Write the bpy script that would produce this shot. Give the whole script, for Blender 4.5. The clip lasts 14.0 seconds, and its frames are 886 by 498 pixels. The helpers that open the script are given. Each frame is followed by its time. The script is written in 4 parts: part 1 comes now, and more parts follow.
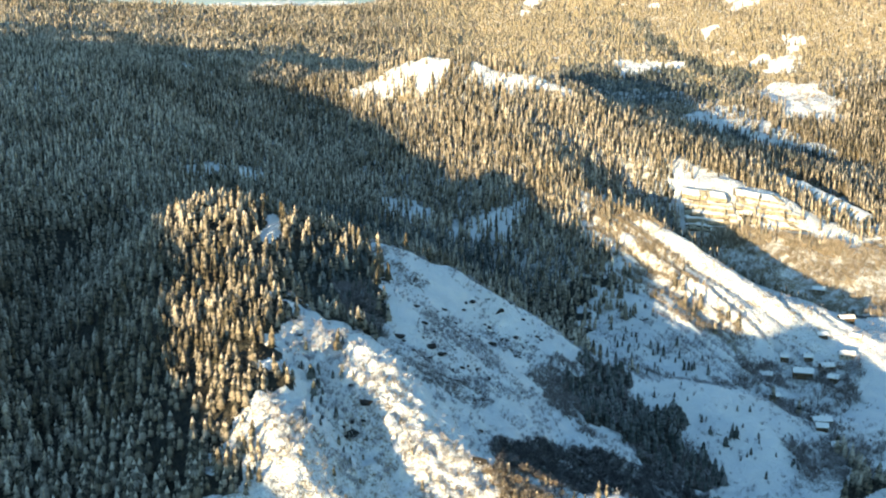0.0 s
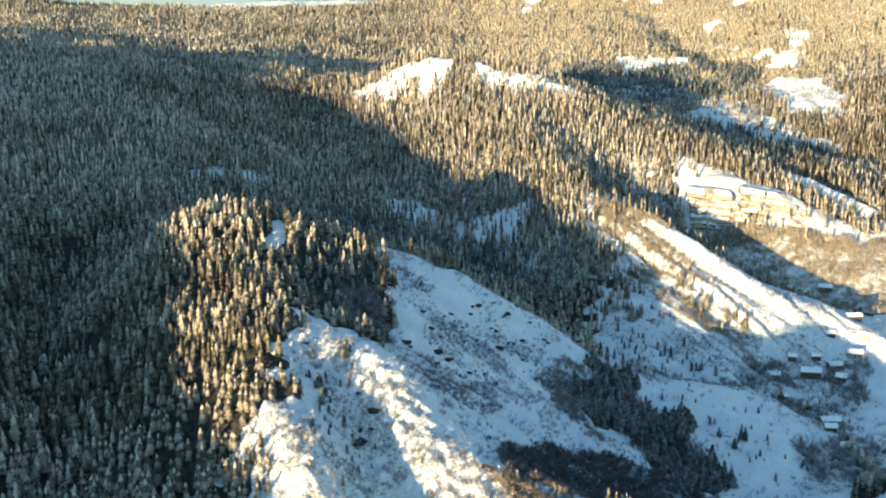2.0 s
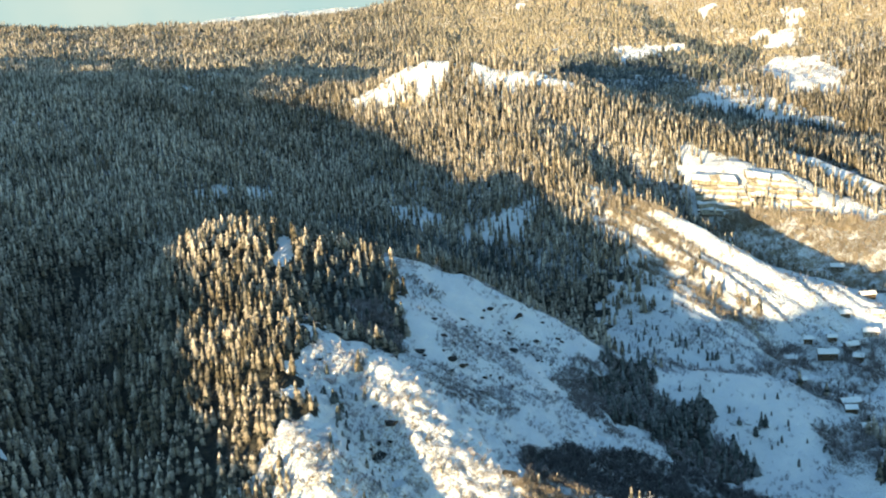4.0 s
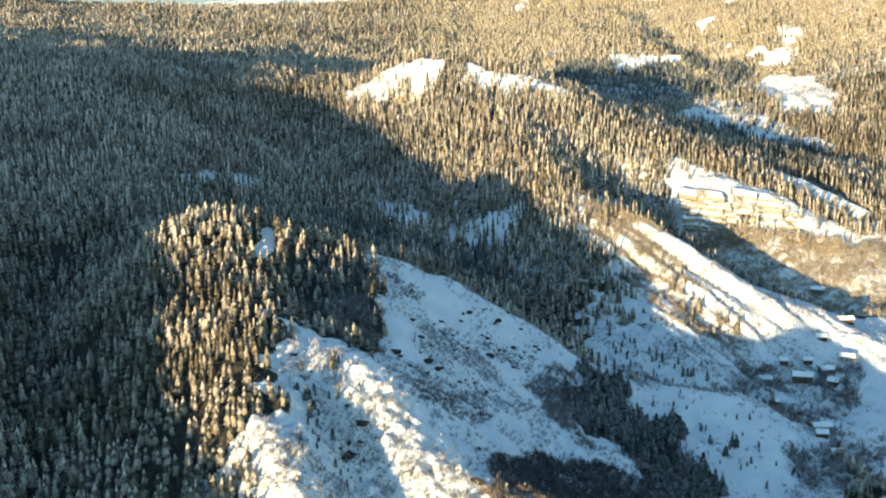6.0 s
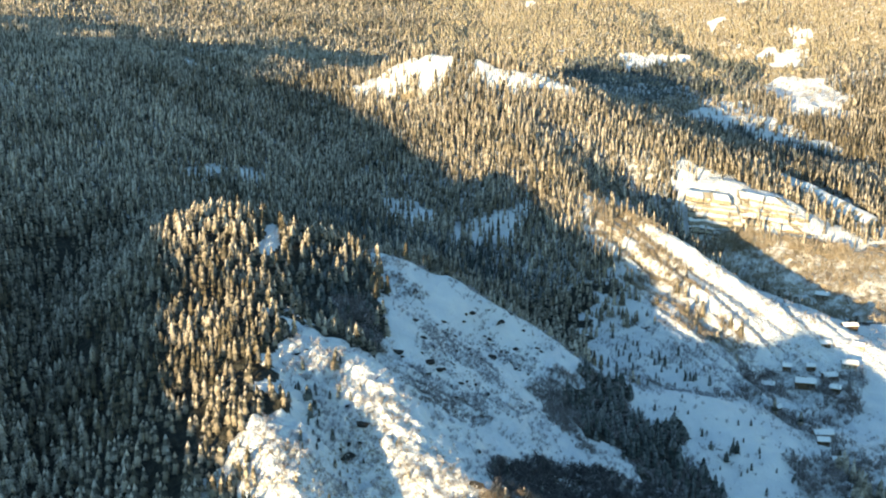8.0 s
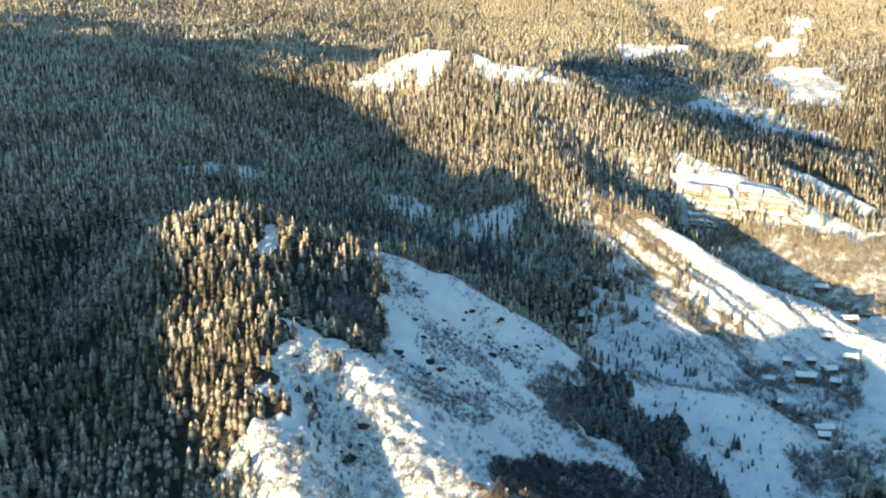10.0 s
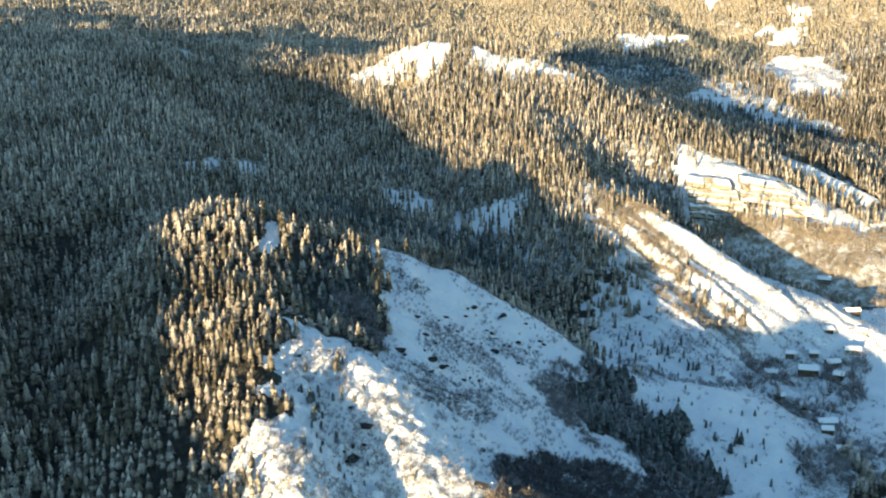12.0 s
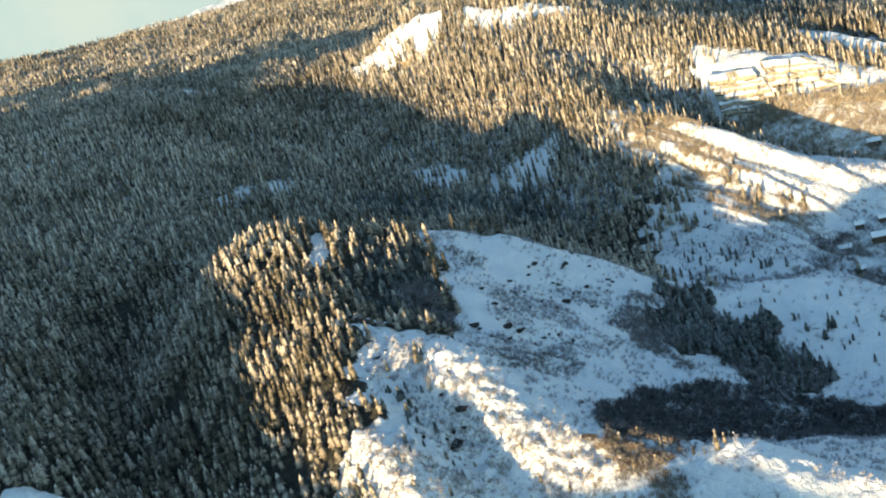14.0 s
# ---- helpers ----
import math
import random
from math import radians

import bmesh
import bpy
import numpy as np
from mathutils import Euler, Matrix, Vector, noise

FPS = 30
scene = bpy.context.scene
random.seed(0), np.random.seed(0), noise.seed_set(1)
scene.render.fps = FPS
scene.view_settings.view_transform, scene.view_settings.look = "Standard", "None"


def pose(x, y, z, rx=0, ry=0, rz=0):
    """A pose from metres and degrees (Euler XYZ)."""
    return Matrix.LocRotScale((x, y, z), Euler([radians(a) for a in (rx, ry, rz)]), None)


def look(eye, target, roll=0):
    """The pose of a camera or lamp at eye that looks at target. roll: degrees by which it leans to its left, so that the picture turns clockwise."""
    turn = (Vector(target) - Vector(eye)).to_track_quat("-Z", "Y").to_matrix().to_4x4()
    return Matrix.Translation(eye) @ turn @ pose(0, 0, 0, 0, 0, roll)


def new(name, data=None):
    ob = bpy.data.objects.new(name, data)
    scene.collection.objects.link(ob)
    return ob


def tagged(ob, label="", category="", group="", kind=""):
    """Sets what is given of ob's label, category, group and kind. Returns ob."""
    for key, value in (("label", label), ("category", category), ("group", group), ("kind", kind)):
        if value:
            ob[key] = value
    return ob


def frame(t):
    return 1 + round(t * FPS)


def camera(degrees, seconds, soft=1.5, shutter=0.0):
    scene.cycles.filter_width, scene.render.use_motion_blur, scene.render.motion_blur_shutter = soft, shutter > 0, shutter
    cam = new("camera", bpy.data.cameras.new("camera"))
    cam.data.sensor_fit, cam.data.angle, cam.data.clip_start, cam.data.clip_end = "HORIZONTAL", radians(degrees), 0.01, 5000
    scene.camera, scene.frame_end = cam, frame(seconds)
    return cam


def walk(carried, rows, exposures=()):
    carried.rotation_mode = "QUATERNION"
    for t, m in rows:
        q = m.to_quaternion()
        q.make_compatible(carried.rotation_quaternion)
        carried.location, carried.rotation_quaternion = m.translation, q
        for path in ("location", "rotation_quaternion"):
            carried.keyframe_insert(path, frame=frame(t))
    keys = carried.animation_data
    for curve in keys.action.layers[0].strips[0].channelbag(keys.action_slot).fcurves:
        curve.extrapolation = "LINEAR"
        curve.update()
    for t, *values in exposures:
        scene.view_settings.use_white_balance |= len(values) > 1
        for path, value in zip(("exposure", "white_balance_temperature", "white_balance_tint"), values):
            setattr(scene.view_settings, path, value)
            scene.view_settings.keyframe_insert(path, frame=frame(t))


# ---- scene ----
cam = camera(46.0, 14.0, soft=2.0)
walk(cam, [
    (0.0, pose(-3.92, -12.71, 304.3, 77.934, -0.236, -0.348)),
    (0.5, pose(-4.43, -12.22, 305.64, 77.762, -0.008, -0.315)),
    (1.0, pose(-4.7, -11.69, 306.84, 77.696, 0.026, -0.303)),
    (1.5, pose(-4.75, -11.12, 307.93, 77.622, 0.172, -0.206)),
    (2.0, pose(-4.63, -10.53, 308.93, 77.762, 0.513, -0.257)),
    (2.2, pose(-4.55, -10.29, 309.31, 77.864, 0.568, -0.275)),
    (4.3, pose(-2.79, -7.92, 313.05, 77.731, 4.429, -0.543)),
    (4.5, pose(-2.58, -7.71, 313.4, 77.934, 2.495, -0.454)),
    (5.0, pose(-2.07, -7.23, 314.32, 77.806, 1.717, -0.557)),
    (5.5, pose(-1.57, -6.78, 315.26, 77.736, 1.616, -0.582)),
    (6.0, pose(-1.1, -6.36, 316.24, 77.483, 0.706, -0.565)),
    (6.5, pose(-0.67, -5.98, 317.26, 77.185, 0.212, -0.67)),
    (7.0, pose(-0.29, -5.61, 318.33, 77.077, -0.237, -0.341)),
    (7.5, pose(0.02, -5.27, 319.43, 77.142, -0.202, -0.186)),
    (8.0, pose(0.27, -4.93, 320.57, 77.125, -0.248, -0.001)),
    (10.5, pose(0.6, -2.86, 326.36, 76.475, 0.527, -0.208)),
    (11.0, pose(0.52, -2.24, 327.42, 76.326, 0.667, -0.213)),
    (11.5, pose(0.43, -1.5, 328.4, 76.21, 0.746, -0.195)),
    (12.0, pose(0.34, -0.61, 329.28, 76.065, 0.741, -0.198)),
    (12.5, pose(0.27, 0.45, 330.0, 75.989, 0.983, -0.226)),
    (12.7, pose(0.26, 0.93, 330.25, 75.758, 0.706, -0.234)),
    (12.8, pose(0.25, 1.19, 330.36, 75.503, 4.348, -0.464)),
    (12.9, pose(0.25, 1.45, 330.46, 74.784, 8.702, -0.855)),
    (13.0, pose(0.25, 1.72, 330.56, 74.411, 11.284, -1.119)),
    (13.1, pose(0.25, 2.0, 330.65, 74.306, 12.989, -1.394)),
    (13.2, pose(0.26, 2.3, 330.72, 74.075, 13.901, -1.432)),
    (13.5, pose(0.3, 3.24, 330.9, 74.022, 15.759, -1.51)),
    (14.0, pose(0.44, 5.03, 331.0, 74.107, 16.181, -1.525)),
], [(0.0, 1.94, 7200, 0), (8.0, 1.96, 7200, 0), (11.0, 1.98, 7050, 1), (14.0, 1.98, 7550, 4)])

# ---------------------------------------------------------------- light
SUN_TRAVEL = Vector((0.49, 0.872, -0.082)).normalized()
world = bpy.data.worlds.new("winter_sky")
scene.world = world
world.use_nodes = True
wn = world.node_tree.nodes
sky = wn.new("ShaderNodeTexSky")
sky.sky_type, sky.sun_disc = "NISHITA", False
sky.sun_elevation, sky.sun_rotation = radians(4.7), math.atan2(-SUN_TRAVEL.x, -SUN_TRAVEL.y)
sky.altitude, sky.air_density, sky.dust_density, sky.ozone_density = 1800, 1.0, 0.0, 2.0
wn["Background"].inputs["Strength"].default_value = 0.15
world.node_tree.links.new(sky.outputs["Color"], wn["Background"].inputs["Color"])
sun = new("sun", bpy.data.lights.new("sun", "SUN"))
sun.data.energy, sun.data.angle, sun.data.color = 3.7, radians(0.55), (1.0, 0.74, 0.46)
sun.matrix_world = look((-400, -700, 500), Vector((-400, -700, 500)) + SUN_TRAVEL)


# ---------------------------------------------------------------- materials
def material(name, rough=0.85):
    m = bpy.data.materials.new(name)
    m.use_nodes = True
    bsdf = m.node_tree.nodes["Principled BSDF"]
    bsdf.inputs["Roughness"].default_value = rough
    bsdf.inputs["Specular IOR Level"].default_value = 0.25
    return m, m.node_tree.nodes, m.node_tree.links, bsdf


def noise_node(nodes, links, scale, detail=4.0, space="Object"):
    co = nodes.new("ShaderNodeTexCoord")
    n = nodes.new("ShaderNodeTexNoise")
    n.inputs["Scale"].default_value, n.inputs["Detail"].default_value = scale, detail
    links.new(co.outputs[space], n.inputs["Vector"])
    return n.outputs["Fac"]


def ramp(nodes, links, value, lo, hi, a=0.0, b=1.0):
    r = nodes.new("ShaderNodeMapRange")
    for key, v in (("From Min", lo), ("From Max", hi), ("To Min", a), ("To Max", b)):
        r.inputs[key].default_value = v
    links.new(value, r.inputs["Value"])
    return r.outputs["Result"]


def mix(nodes, links, fac, a, b):
    m = nodes.new("ShaderNodeMix")
    m.data_type = "RGBA"
    if isinstance(fac, float):
        m.inputs["Factor"].default_value = fac
    else:
        links.new(fac, m.inputs["Factor"])
    for key, c in (("A", a), ("B", b)):
        sock = [s for s in m.inputs if s.name == key and s.type == "RGBA"][0]
        if isinstance(c, tuple):
            sock.default_value = (*c, 1)
        else:
            links.new(c, sock)
    return [s for s in m.outputs if s.type == "RGBA"][0]


def maths(nodes, links, op, a, b):
    m = nodes.new("ShaderNodeMath")
    m.operation = op
    for sock, v in zip(m.inputs, (a, b)):
        if isinstance(v, (int, float)):
            sock.default_value = v
        else:
            links.new(v, sock)
    return m.outputs[0]


def bump(nodes, links, bsdf, height, distance, strength=1.0):
    b = nodes.new("ShaderNodeBump")
    b.inputs["Distance"].default_value, b.inputs["Strength"].default_value = distance, strength
    links.new(height, b.inputs["Height"])
    links.new(b.outputs["Normal"], bsdf.inputs["Normal"])


def plain(name, colour, dark=0.7, scale=0.6, rough=0.85):
    """A surface of one colour with mottling at two scales."""
    m, nodes, links, bsdf = material(name, rough)
    f = maths(nodes, links, "MULTIPLY", noise_node(nodes, links, scale), noise_node(nodes, links, scale * 7))
    c = mix(nodes, links, ramp(nodes, links, f, 0.15, 0.4), tuple(v * dark for v in colour), colour)
    links.new(c, bsdf.inputs["Base Color"])
    return m


def ground_material():
    """Snow, with litter showing under the woods, and soil and dry grass where the slope is steep or windswept."""
    m, nodes, links, bsdf = material("snow_ground", 0.8)
    litter = nodes.new("ShaderNodeAttribute")
    litter.attribute_name = "litter"
    grass = nodes.new("ShaderNodeAttribute")
    grass.attribute_name = "grass"
    snow = mix(nodes, links, ramp(nodes, links, noise_node(nodes, links, 0.05), 0.35, 0.65), (0.77, 0.82, 0.88), (0.90, 0.92, 0.94))
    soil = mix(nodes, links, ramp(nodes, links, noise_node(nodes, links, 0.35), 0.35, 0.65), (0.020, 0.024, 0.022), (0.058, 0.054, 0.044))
    straw = mix(nodes, links, ramp(nodes, links, noise_node(nodes, links, 0.6), 0.35, 0.65), (0.20, 0.165, 0.11), (0.39, 0.33, 0.235))
    fine, mid = noise_node(nodes, links, 0.9), noise_node(nodes, links, 0.14)
    f = maths(nodes, links, "ADD", maths(nodes, links, "MULTIPLY", fine, 0.5), maths(nodes, links, "MULTIPLY", mid, 0.5))
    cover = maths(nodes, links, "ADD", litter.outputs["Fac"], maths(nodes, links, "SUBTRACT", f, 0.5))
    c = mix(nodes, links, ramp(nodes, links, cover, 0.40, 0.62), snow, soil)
    tuft = maths(nodes, links, "ADD", grass.outputs["Fac"], maths(nodes, links, "SUBTRACT", f, 0.5))
    c = mix(nodes, links, ramp(nodes, links, tuft, 0.42, 0.60), c, straw)
    links.new(c, bsdf.inputs["Base Color"])
    h = maths(nodes, links, "ADD", noise_node(nodes, links, 0.45, 6.0), maths(nodes, links, "MULTIPLY", noise_node(nodes, links, 1.6, 3.0), 0.4))
    bump(nodes, links, bsdf, h, 3.2, 0.9)
    return m


def crown_material(name, dark, light, frost, amount):
    """Needles, with frost and snow on what faces up."""
    m, nodes, links, bsdf = material(name, 0.9)
    geo = nodes.new("ShaderNodeNewGeometry")
    needles = mix(nodes, links, geo.outputs["Random Per Island"], dark, light)
    sep = nodes.new("ShaderNodeSeparateXYZ")
    links.new(geo.outputs["Normal"], sep.inputs[0])
    up = ramp(nodes, links, sep.outputs["Z"], -0.1, 0.75, 0.0, 1.0)
    n = maths(nodes, links, "ADD", noise_node(nodes, links, 0.9, 3.0), maths(nodes, links, "MULTIPLY", geo.outputs["Random Per Island"], 0.35))
    n = maths(nodes, links, "ADD", n, ramp(nodes, links, noise_node(nodes, links, 0.16, 2.0), 0.35, 0.65, -0.22, 0.22))
    f = maths(nodes, links, "MULTIPLY", ramp(nodes, links, n, 0.36, 0.82), maths(nodes, links, "ADD", maths(nodes, links, "MULTIPLY", up, 0.7), 0.3))
    age = nodes.new("ShaderNodeAttribute")
    age.attribute_name = "frost"
    f = maths(nodes, links, "MULTIPLY", f, ramp(nodes, links, age.outputs["Fac"], 0.0, 1.1, 0.05, 1.45))
    c = mix(nodes, links, maths(nodes, links, "MULTIPLY", f, amount), needles, frost)
    links.new(c, bsdf.inputs["Base Color"])
    return m


def strata_material():
    """Pale sandstone in level beds, the softer ones darker."""
    m, nodes, links, bsdf = material("banded_sandstone", 0.9)
    co = nodes.new("ShaderNodeTexCoord")
    w = nodes.new("ShaderNodeTexWave")
    w.bands_direction = "Z"
    w.inputs["Scale"].default_value, w.inputs["Distortion"].default_value, w.inputs["Detail"].default_value = 0.22, 1.6, 3.0
    w.inputs["Detail Scale"].default_value = 0.4
    links.new(co.outputs["Object"], w.inputs["Vector"])
    c = mix(nodes, links, ramp(nodes, links, w.outputs["Fac"], 0.25, 0.6), (0.17, 0.14, 0.095), (0.50, 0.44, 0.33))
    c = mix(nodes, links, ramp(nodes, links, noise_node(nodes, links, 0.5), 0.4, 0.7, 0.0, 0.5), c, (0.60, 0.55, 0.47))
    links.new(c, bsdf.inputs["Base Color"])
    bump(nodes, links, bsdf, w.outputs["Fac"], 0.6)
    return m


SNOW_GROUND = ground_material()
# dark, little-frosted needles; the dark tone also paints shade into the crowns
CROWN_DARK = crown_material("dark_shade_needles", (0.026, 0.038, 0.038), (0.080, 0.092, 0.084), (0.5, 0.52, 0.54), 0.4)
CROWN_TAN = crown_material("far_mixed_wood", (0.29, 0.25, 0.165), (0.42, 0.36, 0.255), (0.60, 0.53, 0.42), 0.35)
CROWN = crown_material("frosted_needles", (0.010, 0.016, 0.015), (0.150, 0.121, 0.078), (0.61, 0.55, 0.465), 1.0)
BARK = plain("spruce_bark", (0.09, 0.065, 0.045), 0.6, 2.0)
TWIG = crown_material("bare_twigs", (0.10, 0.092, 0.098), (0.22, 0.20, 0.20), (0.6, 0.6, 0.62), 0.6)
SCRUB_TWIG = crown_material("snowy_scrub", (0.24, 0.25, 0.29), (0.42, 0.43, 0.48), (0.76, 0.78, 0.82), 0.75)
TWIG_DARK = crown_material("dark_twigs", (0.040, 0.040, 0.046), (0.095, 0.090, 0.094), (0.5, 0.52, 0.56), 0.4)
TWIG_BROWN = crown_material("brown_twigs", (0.10, 0.078, 0.060), (0.23, 0.19, 0.15), (0.55, 0.52, 0.47), 0.55)
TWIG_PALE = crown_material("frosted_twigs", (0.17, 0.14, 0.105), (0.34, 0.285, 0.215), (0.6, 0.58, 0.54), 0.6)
ROCK = plain("dark_rock", (0.05, 0.047, 0.045), 0.4, 0.8)
STRATA = strata_material()
# dark rock bands, also the painted shadow under the cliff ledges
BED_SHADE = plain("dark_bed_shade", (0.075, 0.055, 0.035), 0.5, 0.8)
ROOF_SNOW = plain("roof_snow", (0.82, 0.84, 0.86), 0.92, 0.8)
TIMBER = plain("weathered_timber", (0.12, 0.085, 0.055), 0.55, 1.5)
PLASTER = plain("pale_plaster", (0.42, 0.38, 0.33), 0.75, 0.8)
PANE = plain("window_pane", (0.02, 0.025, 0.03), 0.8, 2.0, 0.15)

# ---------------------------------------------------------------- the land
LINES = []


def line(name, *nodes):
    """A ridge, rib or valley line of the land: (east, ahead, height) nodes."""
    LINES.append(nodes)


line("near_hump", (-158, 730, 186), (-118, 645, 166), (-108, 580, 160), (-90, 536, 159), (-62, 518, 147), (-36, 505, 140), (-16, 478, 123), (6, 452, 109), (34, 424, 101), (64, 402, 107), (80, 391, 123), (100, 382, 104), (126, 374, 93), (175, 360, 76), (260, 330, 66), (345, 300, 50))
line("near_spur", (-108, 580, 160), (-95, 510, 152), (-81, 470, 148), (-73, 440, 142), (-64, 415, 133), (-46, 402, 114), (-26, 374, 90), (0, 345, 60))
line("spur_gully", (-80, 512, 144), (-58, 482, 123), (-40, 440, 100), (-18, 408, 82), (20, 380, 68))
line("hump_back", (-158, 730, 180), (-185, 800, 160), (-205, 880, 146), (-235, 1000, 150))
line("hump_side", (-118, 645, 165), (-100, 668, 166), (-84, 680, 164), (-70, 705, 157), (-57, 727, 151))
line("hump_dome", (-192, 650, 162), (-182, 665, 174), (-173, 680, 182), (-163, 695, 186), (-151, 710, 187), (-134, 712, 182), (-121, 705, 175), (-112, 695, 178), (-93, 700, 170), (-71, 710, 156))
line("snow_crest", (-57, 727, 152), (-32, 718, 154), (-8, 709, 149), (32, 704, 131), (70, 700, 108), (108, 690, 85), (135, 666, 73), (168, 654, 75), (200, 650, 71), (226, 634, 57))
line("snow_rib", (-42, 650, 147), (-33, 610, 146), (-3, 600, 123), (30, 588, 101), (60, 580, 82), (84, 566, 69))
line("snow_gully", (-26, 577, 126), (-2, 560, 113), (20, 540, 98), (52, 515, 76), (92, 512, 54), (140, 508, 36), (190, 500, 24))
line("copse_gully", (20, 660, 103), (62, 640, 86), (98, 636, 71), (128, 620, 56), (150, 600, 50), (172, 580, 47), (205, 545, 30))
line("near_bank", (62, 470, 74), (112, 492, 50), (165, 508, 34), (220, 490, 24))
line("bank_back", (80, 392, 112), (106, 436, 81), (127, 441, 71), (153, 455, 65), (200, 440, 52))
line("bank_lee", (92, 411, 96), (112, 402, 86), (138, 393, 77), (182, 379, 65))
line("near_bank_foot", (60, 320, 50), (120, 290, 38), (220, 250, 22))
line("saddle_side", (168, 652, 69), (175, 620, 64), (195, 590, 52))
line("village", (226, 632, 50), (252, 655, 40), (272, 735, 47), (246, 752, 49), (300, 762, 58))
line("village_low", (240, 570, 40), (300, 640, 38), (380, 700, 44), (460, 760, 50), (600, 820, 60))
line("first_valley", (-235, 1000, 150), (-140, 1000, 122), (-50, 985, 102), (38, 930, 90), (80, 840, 74), (92, 770, 69), (92, 735, 68))
line("first_valley_near", (-205, 880, 146), (-120, 850, 126), (-40, 820, 108), (40, 770, 84), (92, 735, 68))
line("hill_crest", (-167, 1530, 213), (-110, 1490, 222), (-60, 1440, 250), (-14, 1396, 264), (70, 1360, 256), (156, 1316, 240), (200, 1225, 186), (296, 1170, 166), (366, 1172, 136), (478, 1177, 114), (620, 1130, 90))
line("hill_face", (-60, 1370, 192), (30, 1262, 188), (84, 1215, 186))
line("hill_foot", (-154, 1265, 140), (-90, 1200, 128), (-50, 1110, 112), (38, 1028, 106))
line("hill_rib", (84, 1215, 188), (108, 1102, 169), (134, 1005, 153), (170, 950, 139), (205, 908, 127), (236, 882, 112), (261, 847, 100), (289, 813, 88), (316, 788, 77), (345, 772, 63))
line("hill_apron", (48, 1072, 142), (110, 912, 116), (153, 862, 92), (178, 790, 85), (236, 778, 70))
line("second_valley", (190, 1088, 132), (226, 1020, 96), (275, 965, 74), (335, 915, 61), (400, 870, 58))
line("cliff_crest", (215, 1160, 174), (248, 1114, 157), (304, 1070, 143), (350, 1050, 136), (420, 1010, 97), (520, 960, 76))
line("behind_hill", (-60, 1900, 196), (140, 1800, 188), (343, 1557, 160), (440, 1440, 132), (540, 1360, 110), (680, 1280, 94))
line("upper_fields", (520, 1480, 136), (596, 1680, 178), (598, 2010, 190))
line("far_foot", (375, 2120, 226), (522, 2110, 214), (640, 1900, 205), (760, 1700, 205), (900, 1500, 200))
line("far_slope", (106, 2745, 272), (325, 2330, 290), (420, 2250, 270), (500, 2150, 234), (560, 2060, 206))
line("far_crest", (-1500, 2900, 415), (-900, 3050, 348), (-560, 3100, 344), (-380, 3150, 347), (-120, 3200, 368), (150, 3200, 425), (450, 3050, 490), (900, 2850, 560), (1400, 2500, 640), (1950, 2000, 660))
line("north_rise", (-170, 2560, 262), (-362, 2220, 264), (-420, 1900, 252), (-400, 1480, 240))
line("west_far", (-564, 2385, 262), (-760, 2100, 282), (-800, 1700, 300))
line("west_shoulder", (-300, 1150, 196), (-362, 1160, 206), (-440, 1230, 228), (-508, 1240, 250), (-430, 1370, 244), (-400, 1480, 240))
line("west_slope", (-238, 455, 146), (-302, 645, 162), (-350, 830, 166), (-384, 960, 188), (-440, 1230, 228))
line("west_bench", (-280, 880, 158), (-296, 1010, 170), (-300, 1150, 196))
line("west_gully", (-160, 385, 84), (-192, 450, 96), (-222, 545, 103), (-258, 640, 108), (-285, 720, 112), (-276, 800, 132), (-235, 880, 146))
line("hump_flank", (-186, 640, 160), (-172, 600, 157), (-160, 550, 149), (-146, 490, 132))
line("hill_back", (-196, 1407, 176), (-160, 1340, 155), (-154, 1265, 140))
line("shade_ridge", (-264, -470, 140), (-288, -390, 150), (-306, -360, 157), (-305, -340, 160), (-305, -320, 165), (-307, -300, 181), (-309, -270, 184), (-309, -250, 160), (-317, -238, 150), (-331, -226, 150), (-350, -205, 153), (-380, -165, 168), (-447, -93, 189), (-518, -54, 226), (-664, 29, 271), (-757, 81, 303), (-930, 178, 342), (-1006, 221, 372), (-1058, 250, 375), (-1093, 270, 413), (-1132, 292, 445), (-1237, 350, 402), (-1368, 424, 405), (-1595, 551, 419), (-1804, 669, 437))
line("shade_foot", (-150, -100, 30), (-200, 150, 60), (-330, 400, 140), (-520, 800, 200), (-700, 1200, 270), (-900, 1600, 330))
line("low_ground", (20, -300, 5), (30, 0, 8), (60, 200, 20), (180, 180, 20), (420, 560, 34), (800, 760, 60))
line("east_side", (300, 0, 40), (620, 380, 90), (900, 700, 160), (1200, 1000, 280), (1300, 1500, 360))
line("hump_hollow", (-92, 640, 147), (-74, 615, 138), (-53, 592, 130), (-26, 577, 124))
line("far_slope_gully", (392, 2390, 274), (478, 2280, 246), (548, 2170, 216), (600, 2080, 196))
line("far_slope_east", (608, 2195, 262), (692, 2095, 248), (786, 2045, 248), (1000, 1800, 280))
line("north_hollow", (-200, 2080, 206), (-20, 2150, 214), (120, 2250, 228))
line("valley_behind", (240, 1900, 196), (330, 1750, 182))
line("shade_gully", (105, 1200, 179), (147, 1168, 162), (185, 1148, 147), (209, 1121, 132), (226, 1088, 112), (239, 1051, 95), (266, 1003, 75), (276, 862, 83))
line("cliff_foot", (222, 1078, 126), (254, 1048, 108), (284, 1015, 94), (330, 972, 90), (380, 945, 80))
line("saddle_back", (92, 735, 68), (120, 708, 64), (150, 690, 61), (190, 686, 55), (222, 684, 47))
line("bank_behind", (118, 780, 74), (149, 754, 74), (186, 732, 74), (216, 742, 64))
line("south_low", (-1400, -300, 150), (-800, -450, 60), (-450, -480, 40), (-330, -640, 20), (-100, -700, 10), (200, -600, 10))
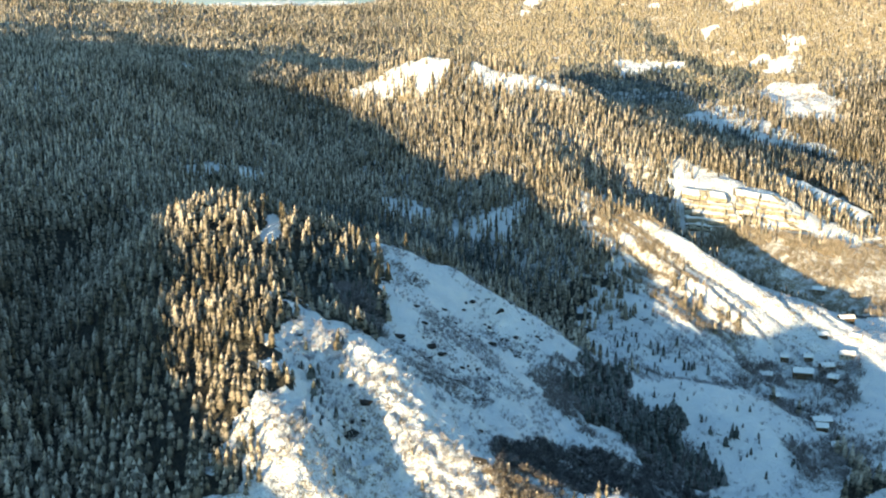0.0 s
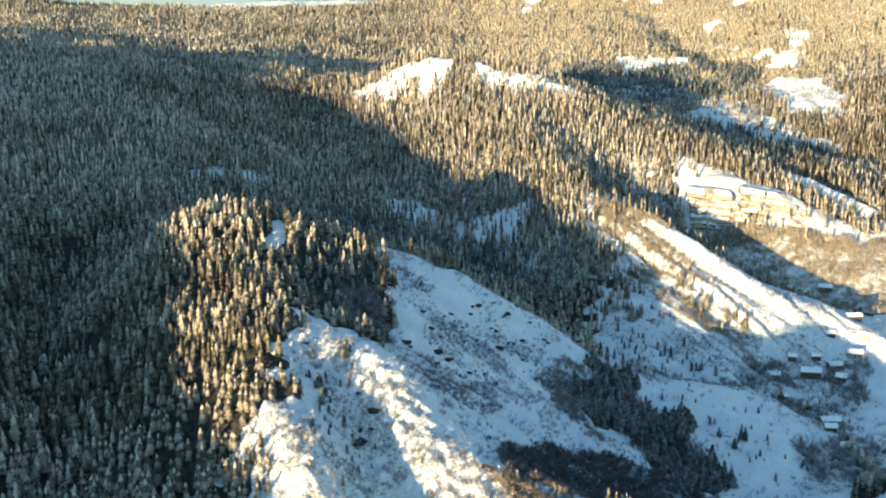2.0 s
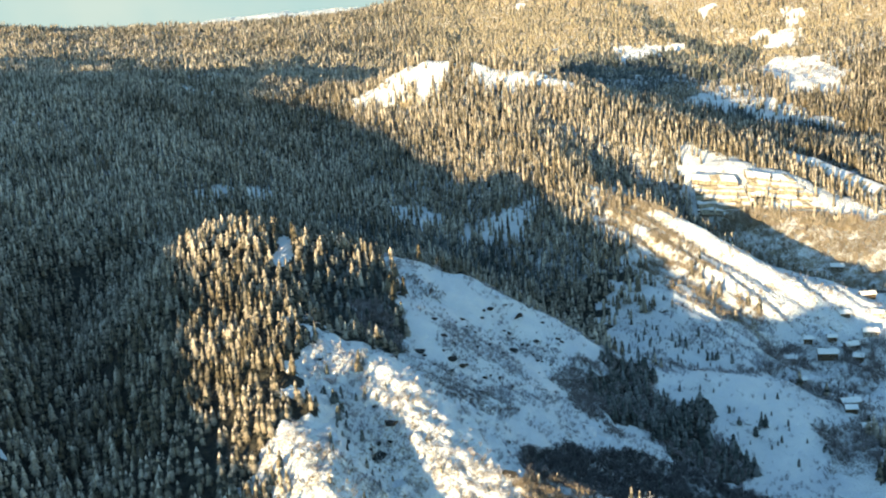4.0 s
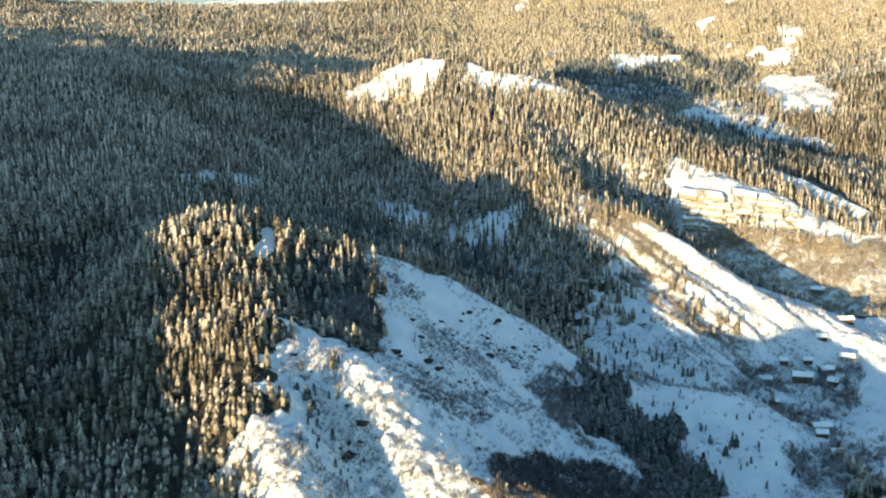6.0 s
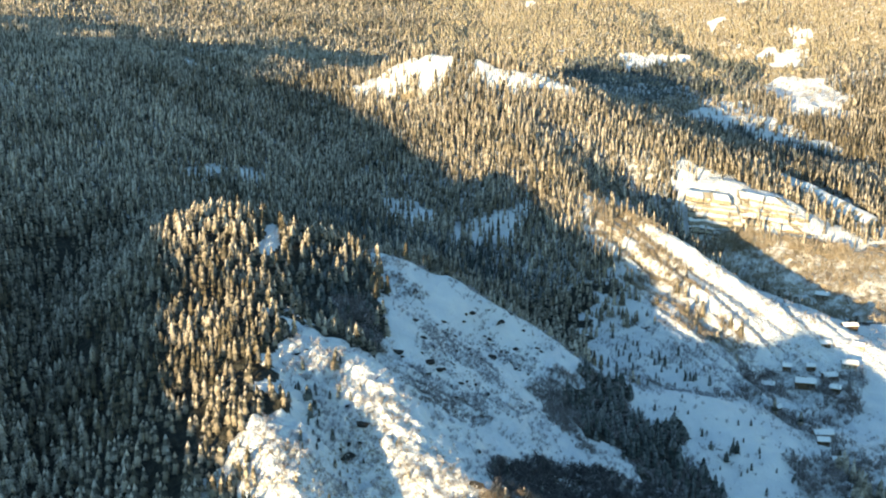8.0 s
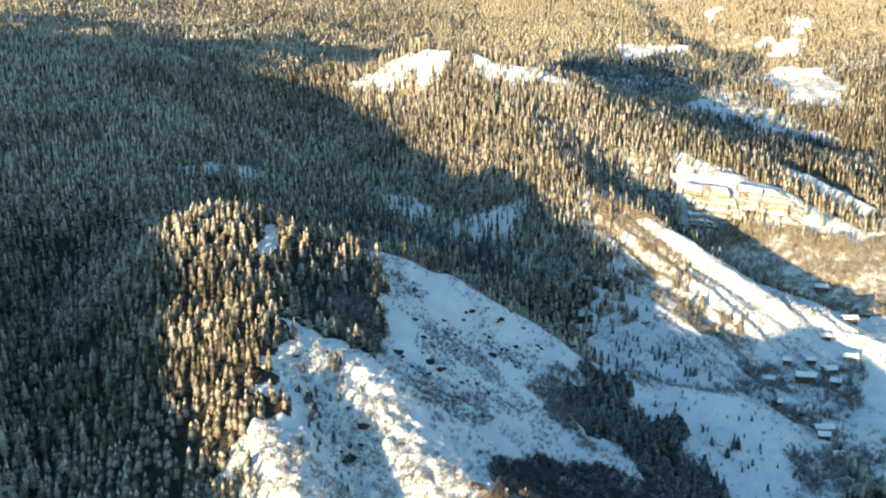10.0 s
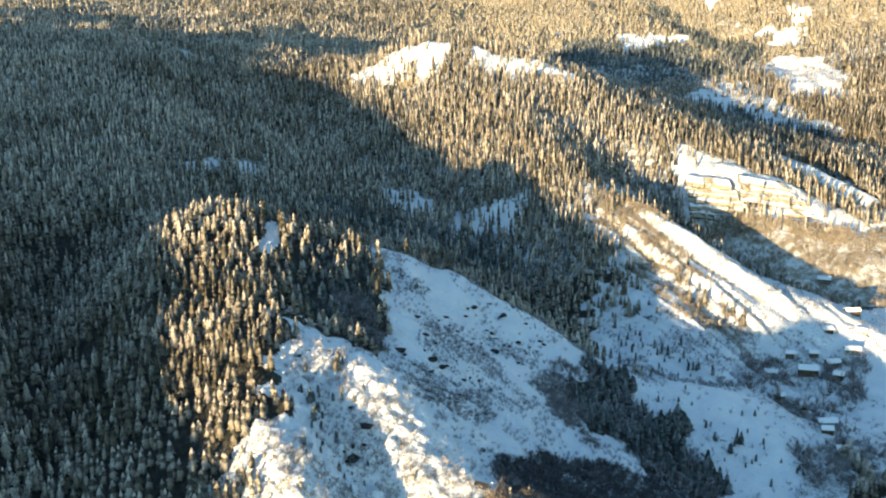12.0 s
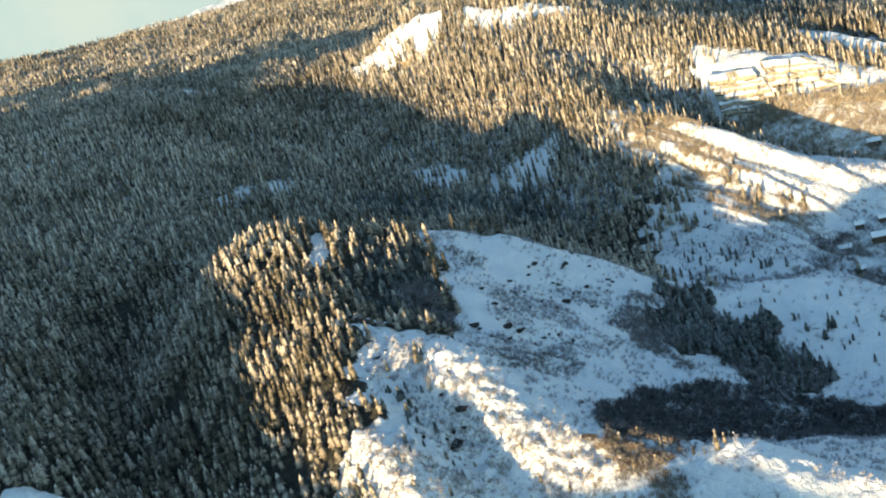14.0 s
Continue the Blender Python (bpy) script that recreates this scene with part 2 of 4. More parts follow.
X0, X1, Y0, Y1, CELL = -2000.0, 2000.0, -900.0, 3500.0, 12.5


def skeleton_grid():
    """Heights on an even grid, stretched over the ridge and valley lines like a skin."""
    nx, ny = int((X1 - X0) / CELL) + 1, int((Y1 - Y0) / CELL) + 1
    pts = []
    for nodes in LINES:
        for a, b in zip(nodes, nodes[1:]):
            n = max(2, int(math.dist(a[:2], b[:2]) / (CELL * 0.5)))
            for k in range(n + 1):
                pts.append([a[i] + (b[i] - a[i]) * k / n for i in range(3)])
    pts = np.array(pts)
    z = None
    for level in (16, 8, 4, 2, 1):
        c = CELL * level
        mx, my = (nx - 1) // level + 1, (ny - 1) // level + 1
        ix = np.clip(np.rint((pts[:, 0] - X0) / c).astype(int), 0, mx - 1)
        iy = np.clip(np.rint((pts[:, 1] - Y0) / c).astype(int), 0, my - 1)
        total, count = np.zeros((my, mx)), np.zeros((my, mx))
        np.add.at(total, (iy, ix), pts[:, 2])
        np.add.at(count, (iy, ix), 1)
        fixed = count > 0
        held = total[fixed] / count[fixed]
        if z is None:
            z = np.full((my, mx), held.mean())
        else:
            gy, gx = np.minimum(np.arange(my) / 2, z.shape[0] - 1), np.minimum(np.arange(mx) / 2, z.shape[1] - 1)
            z = sample(z, gx[None, :] + 0 * gy[:, None], gy[:, None] + 0 * gx[None, :])
        for _ in range(160 if level > 1 else 90):
            z[fixed] = held
            p = np.pad(z, 1, mode="edge")
            z = (p[:-2, 1:-1] + p[2:, 1:-1] + p[1:-1, :-2] + p[1:-1, 2:]) / 4
        z[fixed] = held
    for _ in range(3):
        p = np.pad(z, 1, mode="edge")
        z = (p[:-2, 1:-1] + p[2:, 1:-1] + p[1:-1, :-2] + p[1:-1, 2:]) / 8 + z / 2
    return z


def sample(grid, gx, gy):
    """The grid between its knots, smoothly."""
    gx, gy = np.clip(gx, 0, grid.shape[1] - 1.001), np.clip(gy, 0, grid.shape[0] - 1.001)
    ix, iy = gx.astype(int), gy.astype(int)
    fx, fy = gx - ix, gy - iy
    return ((grid[iy, ix] * (1 - fx) + grid[iy, ix + 1] * fx) * (1 - fy)
            + (grid[iy + 1, ix] * (1 - fx) + grid[iy + 1, ix + 1] * fx) * fy)


LATTICE = np.random.RandomState(5).rand(256, 256)


def wave(x, y, size, seed=0):
    """Smooth value noise, 0 to 1, with features of that size in metres."""
    x, y = np.asarray(x) / size + 17.3 * seed, np.asarray(y) / size + 9.1 * seed
    ix, iy = np.floor(x).astype(int), np.floor(y).astype(int)
    fx, fy = x - ix, y - iy
    fx, fy = fx * fx * (3 - 2 * fx), fy * fy * (3 - 2 * fy)
    a, b, c, d = (LATTICE[(iy + j) % 256, (ix + i) % 256] for j, i in ((0, 0), (0, 1), (1, 0), (1, 1)))
    return (a * (1 - fx) + b * fx) * (1 - fy) + (c * (1 - fx) + d * fx) * fy


GRID = skeleton_grid()


def sunny_rib(x, y):
    """0 to 1: the bare sunny rib below the hill."""
    return np.clip(1.6 - np.hypot((x - 215) / 115, (y - 860) / 150), 0, 1)


def rib_rills(x, y):
    """0 to 1: narrow straight rills that run down the sunny rib."""
    x, y = np.asarray(x, float), np.asarray(y, float)
    across, along = 0.854 * x + 0.52 * y, 0.52 * x - 0.854 * y
    bend = 16 * wave(x, y, 50, 16)
    w = 1 - np.abs(2 * wave(across * 15 + bend, along, 190, 14) - 1)
    v = 1 - np.abs(2 * wave(across * 30 + bend, along, 190, 19) - 1)
    return sunny_rib(x, y) * (0.75 * w ** 1.8 + 0.35 * v ** 2.4)


def land(x, y, fine=True):
    """Height of the ground."""
    x, y = np.asarray(x, float), np.asarray(y, float)
    z = sample(GRID, (x - X0) / CELL, (y - Y0) / CELL)
    far = np.clip((y - 500) / 1500, 0, 1)
    z = z + (6 + 14 * far) * (wave(x, y, 120 + 0 * far, 1) - 0.5) * 0.8
    z = z - (3.5 + 8 * far) * (1 - 0.75 * sunny_rib(x, y)) * (1 - np.abs(2 * wave(x + 12 * wave(x, y, 30, 8), y, 38, 2) - 1)) + (1.7 + 4 * far)
    # rills that run down the sunny rib and the shaded snow slope
    z = z - 13 * rib_rills(x, y)
    slope = np.clip(1.4 - np.hypot((x - 20) / 90, (y - 630) / 90), 0, 1)
    across, along = 0.45 * x + 0.89 * y, 0.89 * x - 0.45 * y
    z = z - slope * 2.5 * (1 - np.abs(2 * wave(across * 5, along, 75, 15) - 1))
    # broken knolls on the bare hilltop
    peak = np.clip(1.3 - np.hypot((x - 10) / 190, (y - 1385 + 0.35 * x) / 75), 0, 1)
    z = z + peak * (9 * (wave(x, y, 22, 35) - 0.5) + 5 * (wave(x, y, 9, 36) - 0.5))
    # a distant snow mountain past the last wooded crest
    z = z + 46 * np.exp(-((x + 620) / 420) ** 2 - ((y - 4420) / 260) ** 2)
    if fine:
        z = z + 2.2 * (wave(x, y, 13, 3) - 0.5) + 1.5 * (wave(x, y, 5.0, 4) - 0.5)
        # hummocks of buried boulders and bushes on the near spurs
        lumpy = np.clip(1 - np.hypot(x + 20, y - 430) / 170, 0, 1) ** 0.5
        z = z + lumpy * (4.5 * np.abs(wave(x, y, 11.0, 6) - 0.5) + 3.6 * (wave(x, y, 5.0, 7) - 0.5) + 2.4 * (wave(x, y, 2.8, 9) - 0.5))
    return z

AREAS = {}


def area(name, *corners):
    """A patch of the land in plan."""
    AREAS[name] = np.array(corners, float)


area("near_snow", (-90, 572), (-76, 562), (-58, 556), (-32, 556), (-38, 592), (-40, 640), (-50, 690), (-50, 727), (-30, 726), (0, 716), (40, 710), (90, 708), (128, 695), (157, 678), (200, 663), (243, 672), (253, 612), (242, 548), (120, 300), (-100, 360), (-98, 400), (-100, 425), (-89, 445), (-81, 465), (-82, 489), (-86, 530))
area("low_snow", (240, 548), (500, 640), (600, 300), (100, 200), (60, 380))
area("village_snow", (100, 730), (123, 782), (144, 814), (160, 850), (190, 880), (250, 900), (330, 850), (420, 850), (700, 860), (500, 640), (259, 550), (253, 612), (243, 672), (200, 663), (157, 678), (128, 690))
area("rib_snow", (128, 1030), (150, 1000), (184, 950), (217, 912), (248, 885), (274, 850), (302, 815), (335, 792), (300, 768), (240, 768), (205, 850), (172, 920), (140, 985))
area("peak_snow", (-200, 1565), (-165, 1540), (-110, 1492), (-75, 1458), (-30, 1420), (14, 1402), (10, 1362), (-25, 1352), (-36, 1382), (-59, 1385), (-90, 1400), (-120, 1445), (-172, 1532))
area("peak_snow_b", (30, 1385), (90, 1362), (165, 1325), (172, 1290), (140, 1276), (100, 1300), (45, 1325))
area("clear_far", (-204, 1600), (-160, 1560), (-150, 1520), (-180, 1528))
area("far_field", (333, 1982), (378, 2170), (492, 2160), (492, 2131), (410, 2037))
area("upper_field", (575, 1957), (672, 1872), (662, 1684), (614, 1579), (532, 1617))
area("valley_strip", (337, 1578), (431, 1642), (492, 1573), (554, 1456), (550, 1423), (484, 1461), (422, 1537))
area("cliff_snow", (254, 1131), (298, 1120), (377, 1060), (420, 1003), (364, 979), (312, 1012), (259, 1029), (248, 1090))
area("brush_slope", (258, 1026), (311, 1008), (362, 976), (448, 1010), (600, 980), (520, 860), (385, 854), (345, 864), (316, 897), (284, 969))
area("strip_a", (381, 1208), (427, 1201), (447, 1112), (448, 1021), (428, 1016), (400, 1084), (373, 1138))
area("clearing_a", (-258, 1025), (-248, 1046), (-234, 1087), (-224, 1046), (-237, 1003), (-249, 991))
area("clearing_b", (-219, 1086), (-188, 1111), (-180, 1063), (-203, 1044))
area("clearing_c", (-71, 1131), (-37, 1128), (-6, 1074), (-8, 1017), (-37, 1033), (-64, 1059))
area("clearing_d", (9, 1049), (40, 1040), (75, 1002), (67, 957), (37, 963), (11, 985))
area("clearing_e", (76, 1095), (93, 1106), (90, 1016), (77, 982), (69, 996))
area("clearing_f", (-176, 1275), (-153, 1264), (-136, 1166), (-157, 1159))
area("hump_gap", (-120, 712), (-111, 712), (-108, 672), (-112, 655), (-121, 660), (-120, 680))
area("clearing_h", (-430, 1500), (-400, 1500), (-400, 1560), (-430, 1560))
area("west_clearing", (-270, 430), (-232, 440), (-224, 462), (-262, 470))
area("copse", (98, 681), (119, 666), (129, 632), (153, 623), (157, 592), (167, 556), (149, 545), (122, 561), (93, 593), (79, 618))
area("brush_gully", (21, 461), (29, 503), (56, 539), (87, 547), (122, 556), (165, 530), (205, 512), (195, 490), (140, 492), (90, 482), (31, 444))
area("brush_band", (-30, 549), (-7, 553), (32, 556), (27, 539), (-7, 516), (-28, 514))
area("brush_rib", (55, 642), (82, 648), (97, 597), (75, 585), (55, 599))
area("brush_top", (-35, 683), (-16, 692), (1, 668), (-8, 642), (-27, 653))
area("brush_vill", (225, 750), (270, 754), (327, 752), (305, 708), (273, 666), (251, 696), (211, 687))
area("brush_low", (216, 601), (255, 619), (242, 565), (229, 548), (209, 558))
area("brush_road", (267, 640), (296, 638), (258, 549), (248, 556), (252, 591))
area("brush_orange", (162, 1037), (190, 998), (212, 872), (196, 844), (163, 905))
area("village_scatter", (123, 795), (168, 822), (184, 765), (212, 734), (177, 693), (137, 701))
area("straw_a", (-90, 1400), (-40, 1375), (-30, 1355), (-85, 1385))
area("straw_b", (100, 1310), (150, 1290), (140, 1270), (100, 1290))
area("rock_field", (-18, 618), (20, 690), (57, 700), (71, 687), (40, 588), (-1, 533), (-30, 556))
area("spur_scatter", (-80, 528), (-56, 525), (-38, 485), (-33, 448), (-46, 408), (-64, 438))
area("near_brush", (19, 435), (39, 470), (64, 480), (60, 415), (24, 415))
area("saddle_scatter", (117, 650), (151, 650), (191, 631), (227, 603), (206, 558), (172, 557), (159, 619))
area("gully_bank", (126, 781), (153, 762), (173, 713), (158, 683), (129, 697))
area("spur_trees", (-112, 425), (-88, 440), (-78, 420), (-80, 395), (-112, 395))
area("lumpy_spur", (-100, 440), (-60, 440), (-40, 500), (-60, 520), (-36, 508), (10, 460), (40, 420), (40, 380), (-60, 370), (-100, 400))
area("shade_valley", (230, 1420), (430, 1450), (470, 1700), (340, 1980), (180, 1800))
area("rib_brush", (120, 985), (150, 990), (180, 930), (215, 850), (240, 770), (190, 768), (160, 850), (140, 920))
area("brush_stream", (234, 680), (257, 701), (270, 635), (258, 608), (246, 624), (230, 646))
area("slope_clumps", (-28, 590), (31, 681), (76, 658), (62, 597), (25, 554), (-14, 550))
area("right_clump", (169, 606), (186, 609), (184, 587), (169, 573), (164, 586))
area("valley_brush", (-89, 1011), (-10, 991), (62, 911), (105, 839), (85, 827), (31, 899), (-31, 927))
area("forest_fringe", (128, 844), (165, 848), (169, 808), (123, 776), (102, 798))
area("rib_shade", (180, 1100), (240, 1030), (300, 965), (360, 915), (420, 865), (345, 792), (302, 830), (258, 885), (218, 925), (168, 1000), (150, 1060))
area("far_streak", (414, 2621), (448, 2535), (507, 2311), (562, 2139), (582, 1949), (526, 1847), (500, 2070), (469, 2304))
# the two hollows outline the hill's shadow, painted by darker trees
area("hollow_shadow", (180, 1880), (260, 2091), (324, 1999), (454, 2053), (485, 1907), (494, 1686), (457, 1721), (403, 1771), (325, 1662), (284, 1809))
area("hollow_shadow_low", (333, 1615), (397, 1589), (448, 1555), (494, 1509), (541, 1388), (432, 1269), (419, 1476), (343, 1502))
area("high_gap_a", (-517, 1843), (-482, 1763), (-423, 1604), (-429, 1562))
area("high_gap_b", (-407, 1645), (-389, 1661), (-331, 1615), (-324, 1558), (-365, 1503))
area("high_gap_c", (-488, 1180), (-484, 1221), (-481, 1244), (-475, 1223), (-478, 1163))
area("high_gap_d", (-171, 1280), (-153, 1274), (-144, 1204), (-161, 1198))
area("brown_brush", (17, 441), (30, 440), (46, 430), (50, 402), (52, 388), (24, 407), (26, 420))
area("far_gap_a", (722, 2193), (750, 2155), (719, 2126), (696, 2125))
area("far_gap_b", (635, 2127), (658, 2109), (706, 2083), (679, 2000), (661, 2027))
area("cliff_brush", (248, 1034), (300, 1020), (345, 1002), (394, 986), (388, 968), (300, 1000), (244, 1020))
area("rib_head", (128, 1018), (165, 1050), (185, 935), (170, 906), (145, 939), (127, 964))
# valley floor whose trees are darkened to deepen its shade
area("valley_shadow", (-125, 1030), (-57, 1036), (5, 984), (63, 945), (109, 884), (136, 816), (105, 809), (58, 864), (10, 905), (-31, 906), (-72, 924))
area("frost_scrub", (154, 776), (188, 790), (225, 775), (268, 784), (285, 755), (244, 706), (223, 704), (183, 708), (156, 738))
area("hollow_thicket", (-70, 637), (-50, 623), (-39, 590), (-30, 568), (-43, 566), (-61, 591))
area("copse_brush", (73, 662), (97, 677), (84, 640), (78, 601), (96, 571), (81, 557), (65, 612), (51, 614))
area("wide_strip", (418, 1738), (498, 1675), (526, 1561), (529, 1472), (497, 1483), (463, 1521), (411, 1616))
area("creek", (139, 717), (161, 701), (192, 695), (222, 702), (245, 684), (259, 645), (258, 613), (250, 611), (245, 632), (233, 672), (215, 692), (175, 663), (153, 691))
area("hump_edge", (-55, 707), (-35, 702), (-32, 631), (-32, 584), (-40, 577), (-49, 618))
area("saddle_front", (107, 667), (138, 665), (164, 648), (200, 667), (226, 638), (227, 575), (183, 564), (168, 616), (135, 634))
area("sunny_hump", (-216, 760), (-220, 884), (-196, 935), (-121, 702), (-102, 651), (-86, 559), (-79, 482), (-90, 437), (-117, 427), (-133, 488), (-165, 580))
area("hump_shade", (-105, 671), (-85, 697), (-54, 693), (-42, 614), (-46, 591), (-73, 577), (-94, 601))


def inside(name, x, y, margin=0.0):
    """Whether plan points lie in a patch; its rim is frayed."""
    poly = AREAS[name]
    x = x + margin * (wave(x, y, 14, 11) - 0.5)
    y = y + margin * (wave(x, y, 14, 12) - 0.5)
    hit = np.zeros(np.shape(x), bool)
    for (ax, ay), (bx, by) in zip(poly, np.roll(poly, -1, axis=0)):
        cross = (ay > y) != (by > y)
        hit ^= cross & (x < (bx - ax) * (y - ay) / (by - ay + 1e-12) + ax)
    return hit


OPEN = ("near_snow", "village_snow", "rib_snow", "peak_snow", "peak_snow_b", "clear_far", "far_field", "upper_field", "valley_strip", "cliff_snow",
        "brush_slope", "strip_a", "clearing_a", "clearing_b", "clearing_c", "clearing_d", "clearing_e", "clearing_f", "hump_gap", "clearing_h", "low_snow", "west_clearing",
        "high_gap_a", "high_gap_b", "high_gap_c", "high_gap_d", "far_gap_a", "far_gap_b", "wide_strip")


def wooded(x, y):
    """0 to 1: how closely the spruces stand."""
    bare = np.zeros(np.shape(x), bool)
    for name in OPEN:
        bare |= inside(name, x, y, 16.0 if name.startswith("clearing") else 26.0 if name == "near_snow" else 5.0 if name == "hump_gap" else np.clip(np.asarray(y) / 50, 12, 34))
    d = np.where(bare, 0.0, 1.0)
    for name, amount in (("clearing_a", 0.35), ("clearing_b", 0.35), ("clearing_c", 0.25), ("clearing_d", 0.22), ("clearing_e", 0.6), ("clearing_f", 0.5)):
        d = np.where(inside(name, x, y, 16.0), amount, d)
    d = np.where(inside("cliff_snow", x, y, 20.0), 0.05, d)
    d = np.where(inside("sunny_hump", x, y, 12.0), d * 0.78, d)
    d = np.where(inside("copse", x, y, 18.0), 1.0, d)
    d = np.where(inside("right_clump", x, y, 16.0), 0.3, d)
    d = np.where(inside("rib_brush", x, y, 30.0), 0.04, d)
    d = np.where(inside("forest_fringe", x, y, 34.0), 0.5, d)
    d = np.where(inside("hump_edge", x, y, 16.0), np.maximum(d, 0.16) * 0.6, d)
    d = np.where(inside("hollow_thicket", x, y, 12.0), 0.45, d)
    d = np.where(inside("wide_strip", x, y, 30.0), 0.2, d)
    d = np.where(inside("rib_shade", x, y, 20.0) & (d > 0), 0.6, d)
    d = np.where(inside("rib_head", x, y, 30.0), 0.14, d)
    d = np.where(inside("peak_snow", x, y, 34.0), 0.13, d)
    d = np.where(inside("peak_snow_b", x, y, 20.0), 0.30, d)
    # broken woods on the far sunny slopes
    far = np.clip((np.asarray(y) - 1900) / 300, 0, 1) * np.clip((np.asarray(x) + 100) / 300, 0, 1)
    gaps = np.clip((wave(x, y, 90, 21) * 0.6 + wave(x, y, 30, 22) * 0.4 - 0.68) * 8, 0, 1)
    clump = np.clip((wave(x, y, 26, 23) * 0.6 + wave(x, y, 9, 24) * 0.4) * 2.4 - 0.05, 0.55, 1)
    return d * (1 - far * gaps) * clump * (np.asarray(y) < 3500)


def raw_mesh(name, co, faces, mats, index=None, frost=None):
    """A mesh from arrays: faces of three or four corners each."""
    me = bpy.data.meshes.new(name)
    k = faces.shape[1]
    me.vertices.add(len(co))
    me.vertices.foreach_set("co", np.ascontiguousarray(co, dtype=np.float32).ravel())
    me.loops.add(faces.size)
    me.loops.foreach_set("vertex_index", faces.astype(np.int32).ravel())
    me.polygons.add(len(faces))
    me.polygons.foreach_set("loop_start", np.arange(0, faces.size, k, dtype=np.int32))
    for m in mats:
        me.materials.append(m)
    if index is not None:
        me.polygons.foreach_set("material_index", index.astype(np.int32))
    if frost is not None:
        me.attributes.new("frost", "FLOAT", "POINT").data.foreach_set("value", np.broadcast_to(frost, (len(co),)).astype(np.float32))
    me.update(calc_edges=True)
    me.validate()
    return me


def ground():
    """One sheet round the whole place, finest where it is looked at."""
    ang = np.concatenate([np.linspace(-180, -30, 40)[:-1], np.linspace(-30, 30, 430), np.linspace(30, 180, 40)[1:]])
    rad = np.concatenate([np.linspace(0.05, 340, 30)[:-1], np.geomspace(340, 800, 300)[:-1], np.geomspace(800, 3400, 270), np.linspace(3450, 4900, 24)])
    a, r = np.meshgrid(np.radians(ang), rad)
    x, y = r * np.sin(a), r * np.cos(a)
    z = land(x, y)
    n, k = len(rad), len(ang)
    co = np.stack([x, y, z], -1).reshape(-1, 3)
    i, j = np.meshgrid(np.arange(n - 1), np.arange(k - 1), indexing="ij")
    q = np.stack([i * k + j, i * k + j + 1, (i + 1) * k + j + 1, (i + 1) * k + j], -1).reshape(-1, 4)[:, ::-1]
    me = raw_mesh("ground", co, q, [SNOW_GROUND])
    me.polygons.foreach_set("use_smooth", np.ones(len(q), bool))
    X, Y = co[:, 0], co[:, 1]
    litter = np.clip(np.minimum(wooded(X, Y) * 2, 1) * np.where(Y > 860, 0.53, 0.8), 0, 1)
    for name, amount in (("brush_gully", 0.55), ("hollow_thicket", 0.4), ("copse_brush", 0.25), ("frost_scrub", 0.2), ("creek", 0.36), ("brush_band", 0.22), ("brush_rib", 0.2), ("brush_top", 0.18), ("brush_vill", 0.42), ("brush_low", 0.45), ("brush_road", 0.4), ("brush_stream", 0.45), ("slope_clumps", 0.16), ("valley_brush", 0.3)):
        litter = np.maximum(litter, amount * inside(name, X, Y, 12.0))
    snowy = inside("forest_fringe", X, Y, 30.0)
    for name in ("clearing_a", "clearing_b", "clearing_c", "clearing_d"):
        snowy |= inside(name, X, Y, 16.0)
    snowy |= inside("right_clump", X, Y, 20.0)
    litter = np.where(snowy, np.minimum(litter, 0.25), litter)
    sparse = np.clip(wave(X, Y, 24, 17) * 1.1 + wave(X, Y, 8, 18) * 0.5 - 0.45, 0, 1)
    for name, amount in (("near_snow", 0.32), ("village_snow", 0.36)):
        litter = np.maximum(litter, amount * sparse * inside(name, X, Y, 12.0))
    grass = np.zeros(len(X))
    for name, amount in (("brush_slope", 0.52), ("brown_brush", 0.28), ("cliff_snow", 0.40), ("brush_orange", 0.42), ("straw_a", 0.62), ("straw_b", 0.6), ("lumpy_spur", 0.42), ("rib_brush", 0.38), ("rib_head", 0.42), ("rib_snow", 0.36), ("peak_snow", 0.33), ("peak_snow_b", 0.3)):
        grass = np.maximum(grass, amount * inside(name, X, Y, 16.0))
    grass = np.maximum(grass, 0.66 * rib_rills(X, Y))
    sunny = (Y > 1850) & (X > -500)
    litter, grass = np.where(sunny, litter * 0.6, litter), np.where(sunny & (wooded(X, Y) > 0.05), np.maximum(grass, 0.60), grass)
    for key, v in (("litter", litter), ("grass", grass)):
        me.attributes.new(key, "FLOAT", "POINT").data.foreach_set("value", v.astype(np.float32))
    return tagged(new("ground", me), "snow-covered mountain land with ridges and gullies", "ground", kind="structure")


ground()


def backdrop():
    """Pale winter sky low over the farthest crest."""
    m = bpy.data.materials.new("pale_sky")
    m.use_nodes = True
    nodes, links = m.node_tree.nodes, m.node_tree.links
    nodes.remove(nodes["Principled BSDF"])
    glow = nodes.new("ShaderNodeEmission")
    glow.inputs["Strength"].default_value = 1.0
    c = mix(nodes, links, ramp(nodes, links, noise_node(nodes, links, 0.0012), 0.4, 0.65), (0.125, 0.185, 0.205), (0.17, 0.205, 0.21))
    links.new(c, glow.inputs["Color"])
    links.new(glow.outputs[0], nodes["Material Output"].inputs["Surface"])
    a = np.radians(np.linspace(-60, 25, 60))
    low = np.stack([4880 * np.sin(a), 4880 * np.cos(a), np.full(60, -60.0)], -1)
    high = low + np.array((0, 0, 1500.0))
    i = np.arange(59)
    q = np.stack([i, i + 1, i + 61, i + 60], -1)
    return tagged(new("backdrop", raw_mesh("backdrop", np.concatenate([low, high]), q, [m])), "pale cyan winter sky low over the mountains", "sky", kind="structure")


backdrop()


